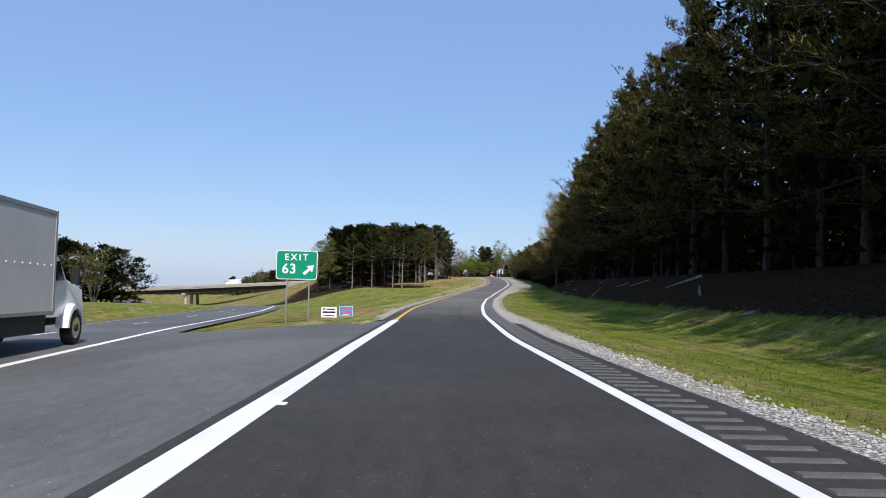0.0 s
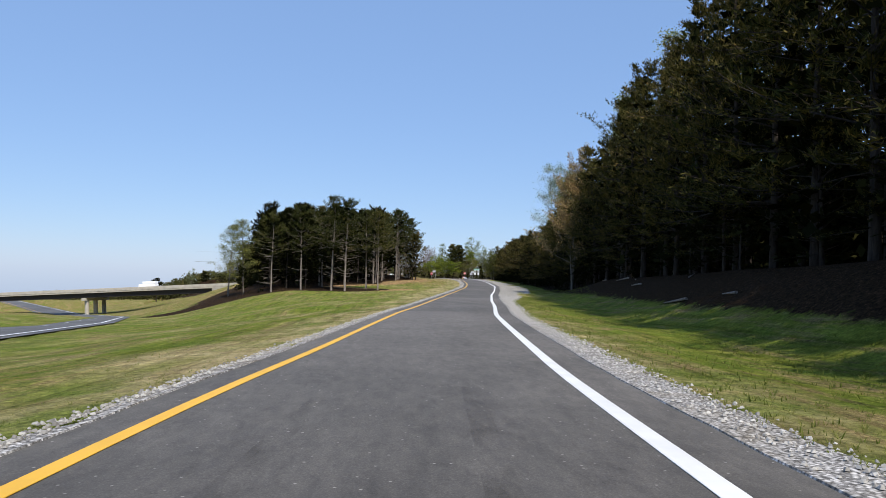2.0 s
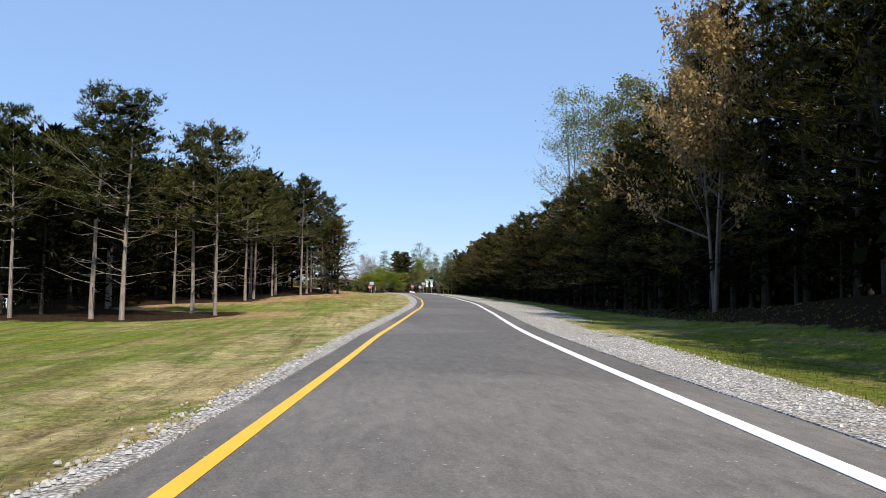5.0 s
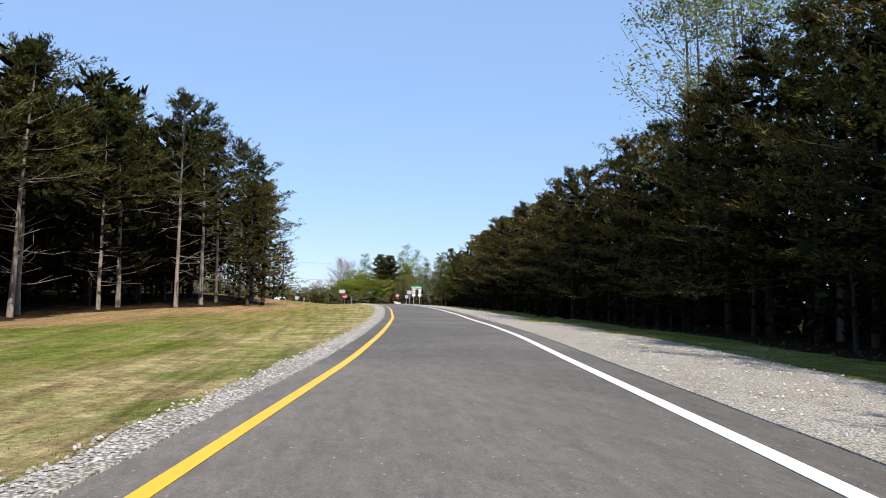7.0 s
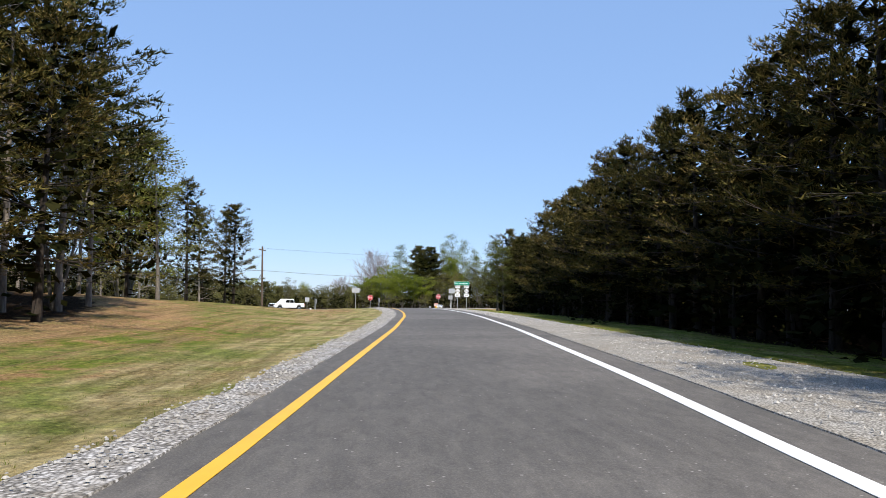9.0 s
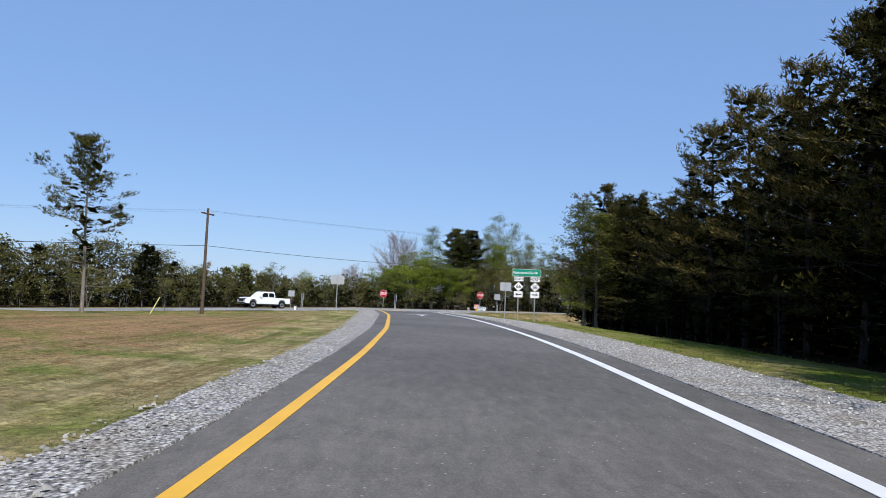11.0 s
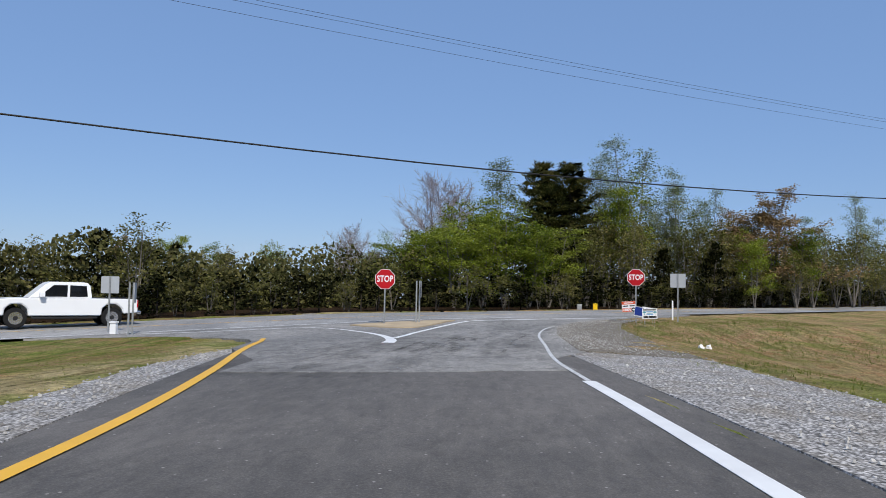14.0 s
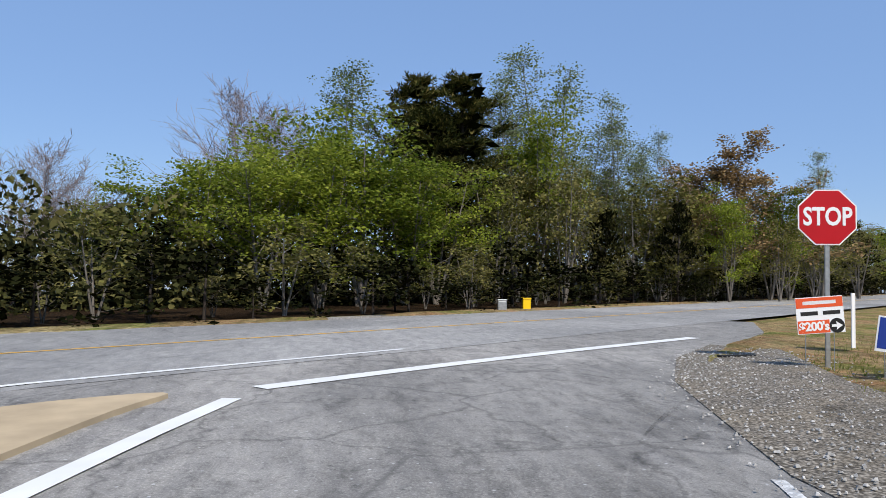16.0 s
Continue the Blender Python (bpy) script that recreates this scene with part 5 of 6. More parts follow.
# trees beyond the crossing road
for kd, x, y, h, wd in (("olive_tree", 3.3, 327.3, 4.6, 1.3), ("olive_tree", 1.0, 324.5, 3.8, 1.3), ("bare_tree", 2.6, 330, 6.0, 1.3), ("green_tree", 9.9, 324.2, 6.4, 1.25), ("green_tree", 14.2, 328.6, 9.6, 1.1),
                        ("green_tree", 16.8, 325.1, 8.4, 1.25), ("green_tree", 12.9, 321.8, 6.6, 1.35), ("green_tree", 8.0, 324.0, 5.8, 1.3), ("bare_tree", 10.7, 338.2, 12.2, 1.5), ("bare_tree", 11.6, 340.5, 12.6, 1.4), ("pale_tree", 16.5, 335.0, 15.4, 1.1),
                        ("wild_pine", 20.2, 337.3, 15.8, 1.45), ("wild_pine", 23.4, 335.6, 15.4, 1.5), ("wild_pine", 21.8, 335.0, 13.0, 1.6), ("wild_pine", 24.2, 338.0, 13.5, 1.4), ("pale_tree", 28.2, 338.5, 12.0, 1.1), ("pale_tree", 32.2, 337.0, 11.0, 1.1), ("pale_tree", 36.2, 340.0, 11.5, 1.1), ("olive_tree", 30.2, 334.6, 8.4, 1.0), ("olive_tree", 34.2, 335.2, 8.0, 1.0), ("olive_tree", 26.2, 333.4, 8.2, 1.0), ("olive_tree", 38.4, 337.4, 7.6, 1.1), ("olive_tree", 47.5, 339.5, 7.2, 1.1), ("green_tree", 45.6, 338.8, 8.0, 1.0), ("pale_tree", 25.9, 337.6, 16.2, 0.9), ("pale_tree", 30.3, 339.8, 18.4, 1.0), ("green_tree", 27.9, 335.4, 12.6, 0.75),
                        ("pale_tree", 34.0, 337.4, 14.3, 0.85), ("green_tree", 6.0, 323.5, 4.6, 1.0), ("green_tree", 10.8, 326.5, 7.2, 1.2), ("green_tree", 15.0, 323.3, 7.4, 1.3), ("green_tree", 20.6, 327.5, 7.0, 1.2), ("green_tree", 18.9, 325.9, 7.0, 1.3), ("olive_tree", 24.0, 329.1, 7.5, 1.0), ("olive_tree", 28.1, 330.5, 8.1, 0.9), ("rusty_tree", 43.6, 340.6, 11.0, 1.35), ("rusty_tree", 41.0, 342.0, 9.4, 1.2), ("pale_tree", 27.2, 341.0, 14.5, 1.2), ("pale_tree", 32.6, 342.0, 13.0, 1.3), ("spring_tree", 29.2, 337.0, 10.5, 1.3), ("spring_tree", 33.4, 339.0, 9.5, 1.3), ("olive_tree", 36.6, 336.6, 8.8, 1.2), ("pale_tree", 50.0, 346.0, 10.5, 1.3), ("olive_tree", 54.0, 345.0, 8.5, 1.2), ("bare_tree", 4.6, 322.0, 6.4, 1.35),
                        ("green_tree", 40.2, 334.7, 7.4, 0.8), ("dark_tree", 36.1, 333.4, 6.7, 0.9), ("pale_tree", 56.2, 348.2, 13.0, 0.9), ("olive_tree", 44.6, 336.2, 5.7, 1.0), ("olive_tree", 58.2, 346.2, 6.7, 1.1),
                        ("pale_tree", 38.5, 343.0, 13.0, 0.8), ("olive_tree", 50.5, 341.0, 6.2, 1.1), ("dark_tree", 66, 356, 8, 1.2), ("olive_tree", 72, 364, 8, 1.2), ("pale_tree", 64, 362, 12, 1.0),
                        ("green_tree", 84, 376, 9, 1.2), ("dark_tree", 96, 388, 10, 1.2), ("olive_tree", 108, 400, 10, 1.2), ("dark_tree", 20.5, 329.5, 6.5, 1.0), ("dark_tree", 15.2, 331, 6.0, 1.1), ("dark_tree", 10.8, 329, 5.5, 1.1),
                        ("dark_tree", 31.5, 333.5, 6.0, 1.1), ("dark_tree", 5.6, 327.5, 5.0, 1.2)):
    plant(kd, x, y, h * 0.9, group="woodland beyond the road", wide=wd * (1.35 if kd == "pale_tree" else 1.0))
for k in range(110):
    u, n = -74 + 1.75 * k + TREE_RNG.uniform(-0.8, 0.8), 10.2 + TREE_RNG.uniform(-0.4, 2.4)
    p = CROSS_O + CROSS_U * u + CROSS_N * n
    plant(("olive_shrub", "olive_shrub", "shrub", "olive_tree", "olive_shrub")[k % 5], p.x, p.y, TREE_RNG.uniform(2.2, 4.2) * (0.62 if -24 < u < 40 else 1.0), group="brush along the crossing road", wide=1.3)
# near-black low brush, standing in for the shadow at the trees' feet
for k in range(90):
    u, n = -70 + 2.0 * k + TREE_RNG.uniform(-0.6, 0.6), 9.5 + TREE_RNG.uniform(-0.2, 0.5)
    p = CROSS_O + CROSS_U * u + CROSS_N * n
    plant("shrub", p.x, p.y, TREE_RNG.uniform(0.9, 1.9), group="brush along the crossing road", wide=1.5)
# woodland to the left beyond the crossing road
for kd, x, y, h, wd in (("pale_tree", -13.0, 304.0, 8.0, 1.5), ("dark_tree", -29.5, 324.4, 10.4, 0.9), ("bare_tree", -22.1, 317.0, 7.6, 0.9), ("olive_tree", -26.0, 329.8, 7.4, 1.1), ("dark_tree", -24.5, 335, 6.8, 1.2), ("rusty_tree", -23.7, 340, 8.4, 1.0),
                        ("dark_tree", -18.3, 335, 8.6, 1.1), ("dark_tree", -14.6, 333, 8.4, 1.1), ("green_tree", -16.6, 338, 9.4, 0.9), ("dark_tree", -11.5, 330.5, 8.2, 1.1), ("green_tree", -11.0, 335, 9.2, 0.9),
                        ("dark_tree", -6.5, 325.8, 7.6, 1.1), ("olive_tree", -2.6, 321.5, 6.2, 1.2), ("olive_tree", 0.6, 318.6, 5.6, 1.1), ("dark_tree", -8.5, 322.5, 6.2, 1.2), ("dark_tree", -20.5, 326, 6.4, 1.2),
                        ("dark_tree", -15.0, 324, 6.2, 1.2), ("olive_tree", -33, 322, 7.5, 1.2), ("pale_tree", -37, 318, 10.0, 1.2), ("bare_tree", -41, 312, 9.5, 1.1), ("olive_tree", -46, 308, 9, 1.3), ("dark_tree", -52, 305, 10, 1.3),
                        ("olive_tree", -58, 300, 10, 1.3), ("dark_tree", -66, 296, 11, 1.3), ("pale_tree", -72, 300, 13, 1.2), ("dark_tree", -80, 290, 12, 1.3), ("olive_tree", 3.8, 320.5, 5.2, 1.1), ("green_tree", -4, 330, 9.0, 1.0),
                        ("dark_tree", -4.0, 332, 7.5, 1.2)):
    plant(kd, x, y, h * (0.64 if kd == "dark_tree" else 0.66) * (1.0 if x < -12 else 0.84), group="woodland beyond the road", wide=wd)
for k in range(34):
    u, n = -66 + 1.9 * k + TREE_RNG.uniform(-0.8, 0.8), 15 + TREE_RNG.uniform(-1.5, 6)
    p = CROSS_O + CROSS_U * u + CROSS_N * n
    plant(("olive_tree", "dark_tree", "olive_tree", "olive_tree", "dark_tree")[k % 5], p.x, p.y, TREE_RNG.uniform(0.85, 1.15) * float(np.interp(u, (-60, -24, -16, -6, 2), (7.4, 7.0, 4.6, 4.8, 3.0))), group="woodland beyond the road", wide=1.2)
# far trees beside the highway
for kd, x, y, h, wd in (("dark_tree", -50, 116, 9, 1.3), ("dark_tree", -53.5, 120, 10, 1.3), ("dark_tree", -57, 114, 10, 1.3), ("dark_tree", -48.5, 121, 8, 1.3), ("olive_tree", -51, 112, 8, 1.3), ("dark_tree", -60, 112, 11, 1.3), ("grove_pine", -52, 124, 9.5, 1.5), ("dark_tree", -70, 120, 12, 1.3), ("olive_tree", -78, 128, 13, 1.4),
                        ("dark_tree", -64, 104, 12, 1.3), ("olive_tree", -72, 100, 13, 1.4), ("dark_tree", -56, 92, 13, 1.3), ("dark_tree", -62, 82, 13, 1.3), ("dark_tree", -55, 117, 9.5, 1.5), ("olive_tree", -54, 113, 8.5, 1.5), ("dark_tree", -58, 118, 10.5, 1.5), ("dark_tree", -51.5, 117.5, 8, 1.5), ("olive_tree", -61, 117, 10.5, 1.5), ("dark_tree", -64, 113, 11, 1.5), ("shrub", -49, 117, 4, 1.8), ("shrub", -52, 115, 4, 1.8), ("shrub", -56, 112, 4.5, 1.8), ("shrub", -60, 109, 5, 1.8)):
    plant(kd, x, y, h, group="trees beyond the highway", wide=wd, z=MAIN_Z(y) - 0.5)


def far_woods(name, n, place, size, mat, label, seed):
    """Foliage too deep or too far to tell tree from tree; the near-black sheets stand in for shade."""
    rng = np.random.default_rng(seed)
    p = np.array([place(rng) for _ in range(n)])
    s = size * rng.uniform(0.6, 1.4, (n, 1))
    w = unit(rng.normal(0, 1, p.shape))
    a = unit(np.cross(w, rng.normal(0, 1, p.shape)))
    v = np.stack([p, p + w * s * 0.5 + a * s * 0.34, p + w * s, p + w * s * 0.5 - a * s * 0.34], 1)
    return tagged(new(name, mesh_of(name, v.reshape(-1, 3), np.arange(n * 4).reshape(-1, 4).tolist(), mat)), label, "woodland", kind="stuff")


# near-black sheet behind the edge trees, added as the wood's shade
def deep_wood_shade(rng):
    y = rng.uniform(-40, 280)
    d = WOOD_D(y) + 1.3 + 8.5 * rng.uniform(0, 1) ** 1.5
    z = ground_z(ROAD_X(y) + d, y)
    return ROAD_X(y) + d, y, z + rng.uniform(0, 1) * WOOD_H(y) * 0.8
far_woods("far_woods", 76000, deep_wood_shade, 0.56, LEAF_SHADOW, "near-black leaf sheet for the shade deep in the wood", 31)
# second black sheet low down, closing bright gaps with shade
def wood_floor_shade(rng):
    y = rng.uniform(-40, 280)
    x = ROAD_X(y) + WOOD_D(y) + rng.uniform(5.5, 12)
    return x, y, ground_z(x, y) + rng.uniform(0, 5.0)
far_woods("far_woods", 26000, wood_floor_shade, 0.8, LEAF_SHADOW, "near-black leaf sheet for the shade low in the wood", 35)
def beyond(rng):
    u = rng.uniform(-60, 130)
    n = 16.5 + 10 * rng.uniform(0, 1) ** 1.5
    p = CROSS_O + CROSS_U * u + CROSS_N * n
    return p.x, p.y, cross_z(u) + rng.uniform(-0.1, 1) * (0.7 * math.sin(u * 0.41) + 0.5 * math.sin(u * 1.13 + 2) + float(np.interp(u, (-60, -26, -18, -13, -8, 2, 8, 14, 19, 26, 40, 90), (7.2, 6.8, 4.5, 3.9, 4.2, 3.2, 4.0, 5.2, 6.4, 7.2, 8.0, 8.4))))
far_woods("far_woods", 100000, beyond, 0.29, LEAF_SHADE, "dark woodland behind the road", 32)
# black low sheet, the shade under the trees across the road
def beyond_floor_shade(rng):
    u = rng.uniform(-70, 140)
    p = CROSS_O + CROSS_U * u + CROSS_N * rng.uniform(17, 25)
    return p.x, p.y, cross_z(u) + rng.uniform(-0.4, 2.4)
far_woods("far_woods", 14000, beyond_floor_shade, 0.6, LEAF_SHADOW, "near-black leaf sheet for the shade under the far trees", 36)
# black sheet behind the grove's trunks, thicket and its shade in one
def behind_grove_shade(rng):
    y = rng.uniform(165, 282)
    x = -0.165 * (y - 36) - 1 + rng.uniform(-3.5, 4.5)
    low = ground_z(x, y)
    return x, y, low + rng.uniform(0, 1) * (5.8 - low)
far_woods("far_woods", 20000, behind_grove_shade, 0.6, LEAF_SHADOW, "near-black leaf sheet for the thicket and shade behind the pine grove", 34)
def beyond_bridge(rng):
    a = rng.uniform(0, 1)
    x = -128 + 90 * a
    return x, 322 + rng.uniform(-8, 8) - 12 * a, -10 + 2 * a + rng.uniform(0, 1) * (2.2 + smooth(-96, -70, x) * (7.0 + 0.7 * math.sin(x * 0.9)) + 0.5 * math.sin(x * 1.7))
far_woods("far_woods", 40000, beyond_bridge, 0.7, LEAF_SHADE, "distant woodland behind the bridge", 33)


# ---- signs ----
def channel_post(parent, x, y, z0, z1, lean=0.0):
    bm = box(x - 0.028, x + 0.028, y - 0.004, y + 0.004, z0, z1)
    box(x - 0.032, x - 0.024, y - 0.004, y + 0.03, z0, z1, 0, bm)
    box(x + 0.024, x + 0.032, y - 0.004, y + 0.03, z0, z1, 0, bm)
    return part("post", bm, GALV, parent, "galvanised steel channel post")


def plate(parent, outline, x, z, mat, rim_mat=None, rim=0.0, y=0.0, name="panel"):
    """A sheet sign on the side towards -y, with a rim in another colour."""
    back = part(name, prism(outline, 0.006, 0, pose(x, y, z)), rim_mat or mat, parent)
    if rim_mat:
        w = max(p[0] for p in outline) - min(p[0] for p in outline)
        h = max(p[1] for p in outline) - min(p[1] for p in outline)
        inner = [(px * (1 - 2 * rim / w), pz * (1 - 2 * rim / h)) for px, pz in outline]
        part("face", prism(inner, 0.003, 0, pose(x, y - 0.004, z)), mat, back)
    return back


def arrow_shape(length, head, thick):
    """An arrow outline along +x, centred."""
    a, b = -length / 2, length / 2
    return [(a, thick / 2), (a, -thick / 2), (b - head, -thick / 2), (b - head * 1.1, -head * 0.75), (b, 0), (b - head * 1.1, head * 0.75), (b - head, thick / 2)]


def turned(outline, degrees):
    c, s = math.cos(radians(degrees)), math.sin(radians(degrees))
    return [(x * c - z * s, x * s + z * c) for x, z in outline]


# the exit sign in the gore
ez = ground_z(-5.1, 33.4)
exit_sign = thing("exit_sign", pose(-5.33, 33.4, 0), "green exit sign with white border on two posts", "road sign")
plate(exit_sign, rounded(1.80, 1.26, 0.13), 0, 1.95, SIGN_GREEN, SIGN_WHITE, 0.035)
lettering("EXIT", 0.40, SIGN_WHITE, exit_sign, -0.02, 2.28, -0.007, 1.35, bold=0.008)
lettering("63", 0.60, SIGN_WHITE, exit_sign, -0.33, 1.77, -0.007, 1.1, bold=0.012)
part("arrow", prism(turned(arrow_shape(0.60, 0.26, 0.13), 42), 0.003, 0, pose(0.53, -0.007, 1.76)), SIGN_WHITE, exit_sign)
for x in (-0.42, 0.55):
    channel_post(exit_sign, x, 0.012, ez - 0.2, 2.4)

# the route signs before the junction
kz = ground_z(22.3, 252.9)
route = thing("route_sign", pose(22.22, 252.85, 0, 0, 0, -2), "green destination sign over white route markers", "road sign")
plate(route, rounded(1.68, 0.42, 0.05), 0, 3.21, SIGN_GREEN, SIGN_WHITE, 0.016)
lettering("Kernersville", 0.23, SIGN_WHITE, route, -0.20, 3.21, -0.007, 1.05, bold=0.004)
part("arrow", prism(arrow_shape(0.24, 0.11, 0.05), 0.003, 0, pose(0.55, -0.007, 3.22)), SIGN_WHITE, route)
for x, word, flip in ((-0.46, "SOUTH", 180), (0.52, "NORTH", 0)):
    channel_post(route, x, 0.012, kz - 0.2, 3.3)
    plate(route, rounded(0.58, 0.28, 0.03), x, 2.83, SIGN_WHITE, SIGN_BLACK, 0.008, 0, "word_plate")
    lettering(word, 0.19, SIGN_BLACK, route, x, 2.83, -0.008, 1.0, bold=0.003)
    plate(route, [(0.29, 0), (0, 0.29), (-0.29, 0), (0, -0.29)], x, 2.38, SIGN_WHITE, SIGN_BLACK, 0.008, 0, "diamond_plate")
    lettering("66", 0.30, SIGN_BLACK, route, x, 2.38, -0.008, 0.95, bold=0.003)
    plate(route, rounded(0.53, 0.38, 0.03), x, 1.92, SIGN_WHITE, SIGN_BLACK, 0.008, 0, "arrow_plate")
    part("arrow", prism(turned(arrow_shape(0.36, 0.12, 0.055), flip), 0.003, 0, pose(x, -0.008, 1.92)), SIGN_BLACK, route)

OCTAGON = [(0.413 * math.cos(radians(22.5 + 45 * k)), 0.413 * math.sin(radians(22.5 + 45 * k))) for k in range(8)]
def stop_sign(x, y, zc, z0, yaw, scale, label):
    ob = thing("stop_sign", pose(x, y, 0, 0, 0, yaw), label, "stop sign", "stop signs")
    plate(ob, [(a * scale, b * scale) for a, b in OCTAGON], 0, zc, SIGN_RED, SIGN_WHITE, 0.02)
    lettering("STOP", 0.345 * scale, SIGN_WHITE, ob, 0, zc, -0.008, 1.02, bold=0.010, wide=0.76)
    channel_post(ob, 0, 0.012, z0 - 0.15, zc + 0.3)
    return ob
stop_sign(10.96, 297.26, 1.96, 0.0, -4, 1.15, "red stop sign on the sandy island")
stop_sign(22.86, 302.1, 2.31, ground_z(22.86, 302.1), -16, 1.09, "red stop sign on the grassy corner")

def blank_sign(x, y, zc, w, h, yaw, posts=(0.0,), label="grey back of a metal road sign"):
    ob = thing("road_sign", pose(x, y, 0, 0, 0, yaw), label, "road sign", "signs seen from behind")
    part("panel", prism(rounded(w, h, 0.04), 0.005, 0, pose(0, 0.034, zc)), SIGN_BACK, ob)
    for p in posts:
        channel_post(ob, p, 0.0, ground_z(x, y) - 0.2, zc + h * 0.48)
    return ob
blank_sign(10.27, 258.9, 2.45, 0.90, 0.58, 4, label="pale back of a wide metal road sign")
blank_sign(21.65, 259.2, 2.5, 0.74, 0.56, -6, label="bluish back of a leaning metal sign")
blank_sign(25.08, 302.75, 2.2, 0.74, 0.70, -14)
blank_sign(0.85, 292.7, 1.50, 0.68, 0.66, 8)
def edge_sign(x, y, top, yaw):
    """A sign seen from its edge, on two posts."""
    ob = thing("road_sign", pose(x, y, 0, 0, 0, yaw), "narrow two-post road sign seen edge-on", "road sign", "edge-on signs")
    for k in (-0.07, 0.07):
        channel_post(ob, k, 0.0, pave_z(x, y) - 0.25, top)
    part("panel", box(0.12, 0.14, -0.32, 0.32, top - 0.75, top), SIGN_BACK, ob)
    return ob
edge_sign(12.38, 297.9, 1.92, 6)
edge_sign(2.28, 291.6, 1.6, 20)

# small boards stuck in the grass
def yard_board(x, y, zc, w, h, yaw, label, fills, folded=False):
    """A printed board on two wires. fills: colour, x, z, width and height of the printed areas."""
    ob = thing("yard_board", pose(x, y, 0, 0, 0, yaw), label, "yard board", "roadside boards")
    panel = part("panel", box(-w / 2, w / 2, 0, 0.008, zc - h / 2, zc + h / 2, 0.002), SIGN_WHITE, ob)
    for mat, fx, fz, fw, fh in fills:
        part("print", box(fx - fw / 2, fx + fw / 2, -0.003, 0, zc + fz - fh / 2, zc + fz + fh / 2), mat, panel)
    for k in (-w * 0.3, w * 0.3):
        part("leg", rod((k, 0.012, ground_z(x, y) - 0.2), (k, 0.012, zc), 0.006, None, 6), GALV, ob, "thin wire leg")
    return ob
b1z, b2z = ground_z(-3.92, 33.7) + 0.36, ground_z(-3.12, 33.3) + 0.38
yard_board(-3.92, 33.7, b1z, 0.68, 0.46, 6, "white roadside board with dark lettering bars", [(BLUE, -0.22, 0.14, 0.12, 0.06), (TRIM, 0.08, 0.13, 0.36, 0.05), (TRIM, 0, 0.0, 0.56, 0.07), (BLUE, 0, -0.15, 0.46, 0.04)])
yard_board(-3.12, 33.3, b2z, 0.60, 0.44, -4, "sky-blue roadside board with pink lettering bars", [(SKY_BLUE, 0, 0, 0.56, 0.40)])
blue_board = [o for o in bpy.data.objects if o.name.startswith("yard_board")][-1]
for mat, z, w, h in ((MAGENTA, 0.09, 0.32, 0.09), (MAGENTA, -0.04, 0.46, 0.11), (SIGN_WHITE, -0.16, 0.26, 0.04)):
    part("print", box(-w / 2, w / 2, -0.006, -0.003, b2z + z - h / 2, b2z + z + h / 2), mat, blue_board)
def board_tilt(ob, degrees, z):
    """Leans a board sideways about its middle."""
    for o in ob.children:
        if o.name.startswith("leg"):
            continue
        o.matrix_basis = Matrix.Translation((0, 0, z)) @ pose(0, 0, 0, 0, degrees, 0) @ Matrix.Translation((0, 0, -z)) @ o.matrix_basis


ob = yard_board(22.44, 301.7, 0.87, 0.66, 0.52, -12, "orange and white house-sale board", [(ORANGE, 0, 0.18, 0.65, 0.14), (SIGN_WHITE, 0, 0.18, 0.46, 0.05), (TRIM, -0.15, 0.03, 0.24, 0.055), (TRIM, 0.16, 0.03, 0.24, 0.055), (ORANGE, -0.1, -0.16, 0.44, 0.18)])
lettering("$200's", 0.17, SIGN_WHITE, ob, -0.10, 0.71, -0.006, 0.95, bold=0.006)
part("arrow_disc", rod((0.22, -0.006, 0.71), (0.22, 0.0, 0.71), 0.105, None, 20), SIGN_BLACK, ob)
part("arrow", prism(arrow_shape(0.15, 0.08, 0.035), 0.003, 0, pose(0.22, -0.010, 0.71)), SIGN_WHITE, ob)
board_tilt(ob, -5, 0.87)
z = ground_z(23.4, 300.8)
ob = yard_board(22.72, 300.6, z + 0.56, 0.46, 0.46, -30, "navy roadside board with a white rim", [(BLUE, 0.0, 0.01, 0.42, 0.40)])
board_tilt(ob, 7, z + 0.56)
ob = yard_board(23.20, 300.75, z + 0.54, 0.66, 0.44, 6, "pale roadside board with blue and dark lettering bars", [(BLUE, 0.04, 0.13, 0.42, 0.09), (SKY_BLUE, 0.02, 0.02, 0.54, 0.06), (BLUE, 0.02, -0.09, 0.46, 0.05), (MAGENTA, -0.1, -0.17, 0.36, 0.03)])
board_tilt(ob, 8, z + 0.54)
bz = ground_z(22.9, 298.5) + 0.60
ob = yard_board(22.76, 298.5, bz, 0.66, 0.46, -6, "white roadside board with teal tree shapes and dark bars", [(TRIM, 0, 0.165, 0.56, 0.05), (SKY_BLUE, 0, 0.085, 0.30, 0.03), (TEAL, 0, 0.02, 0.26, 0.035), (SKY_BLUE, 0, -0.05, 0.30, 0.03), (TRIM, -0.17, -0.15, 0.2, 0.09), (TRIM, 0.12, -0.15, 0.34, 0.09)])
for k in (-0.23, 0.23):
    tree = prism([(k + 0.075 * math.cos(radians(a)), bz + 0.055 + 0.05 * math.sin(radians(a)) * (1.0 if a < 180 else 0.5)) for a in range(0, 360, 30)], 0.003, 0, pose(0, -0.003, 0))
    box(k - 0.012, k + 0.012, -0.003, 0, bz - 0.05, bz + 0.04, 0, tree)
    part("print", tree, TEAL, ob)
board_tilt(ob, -2, bz)
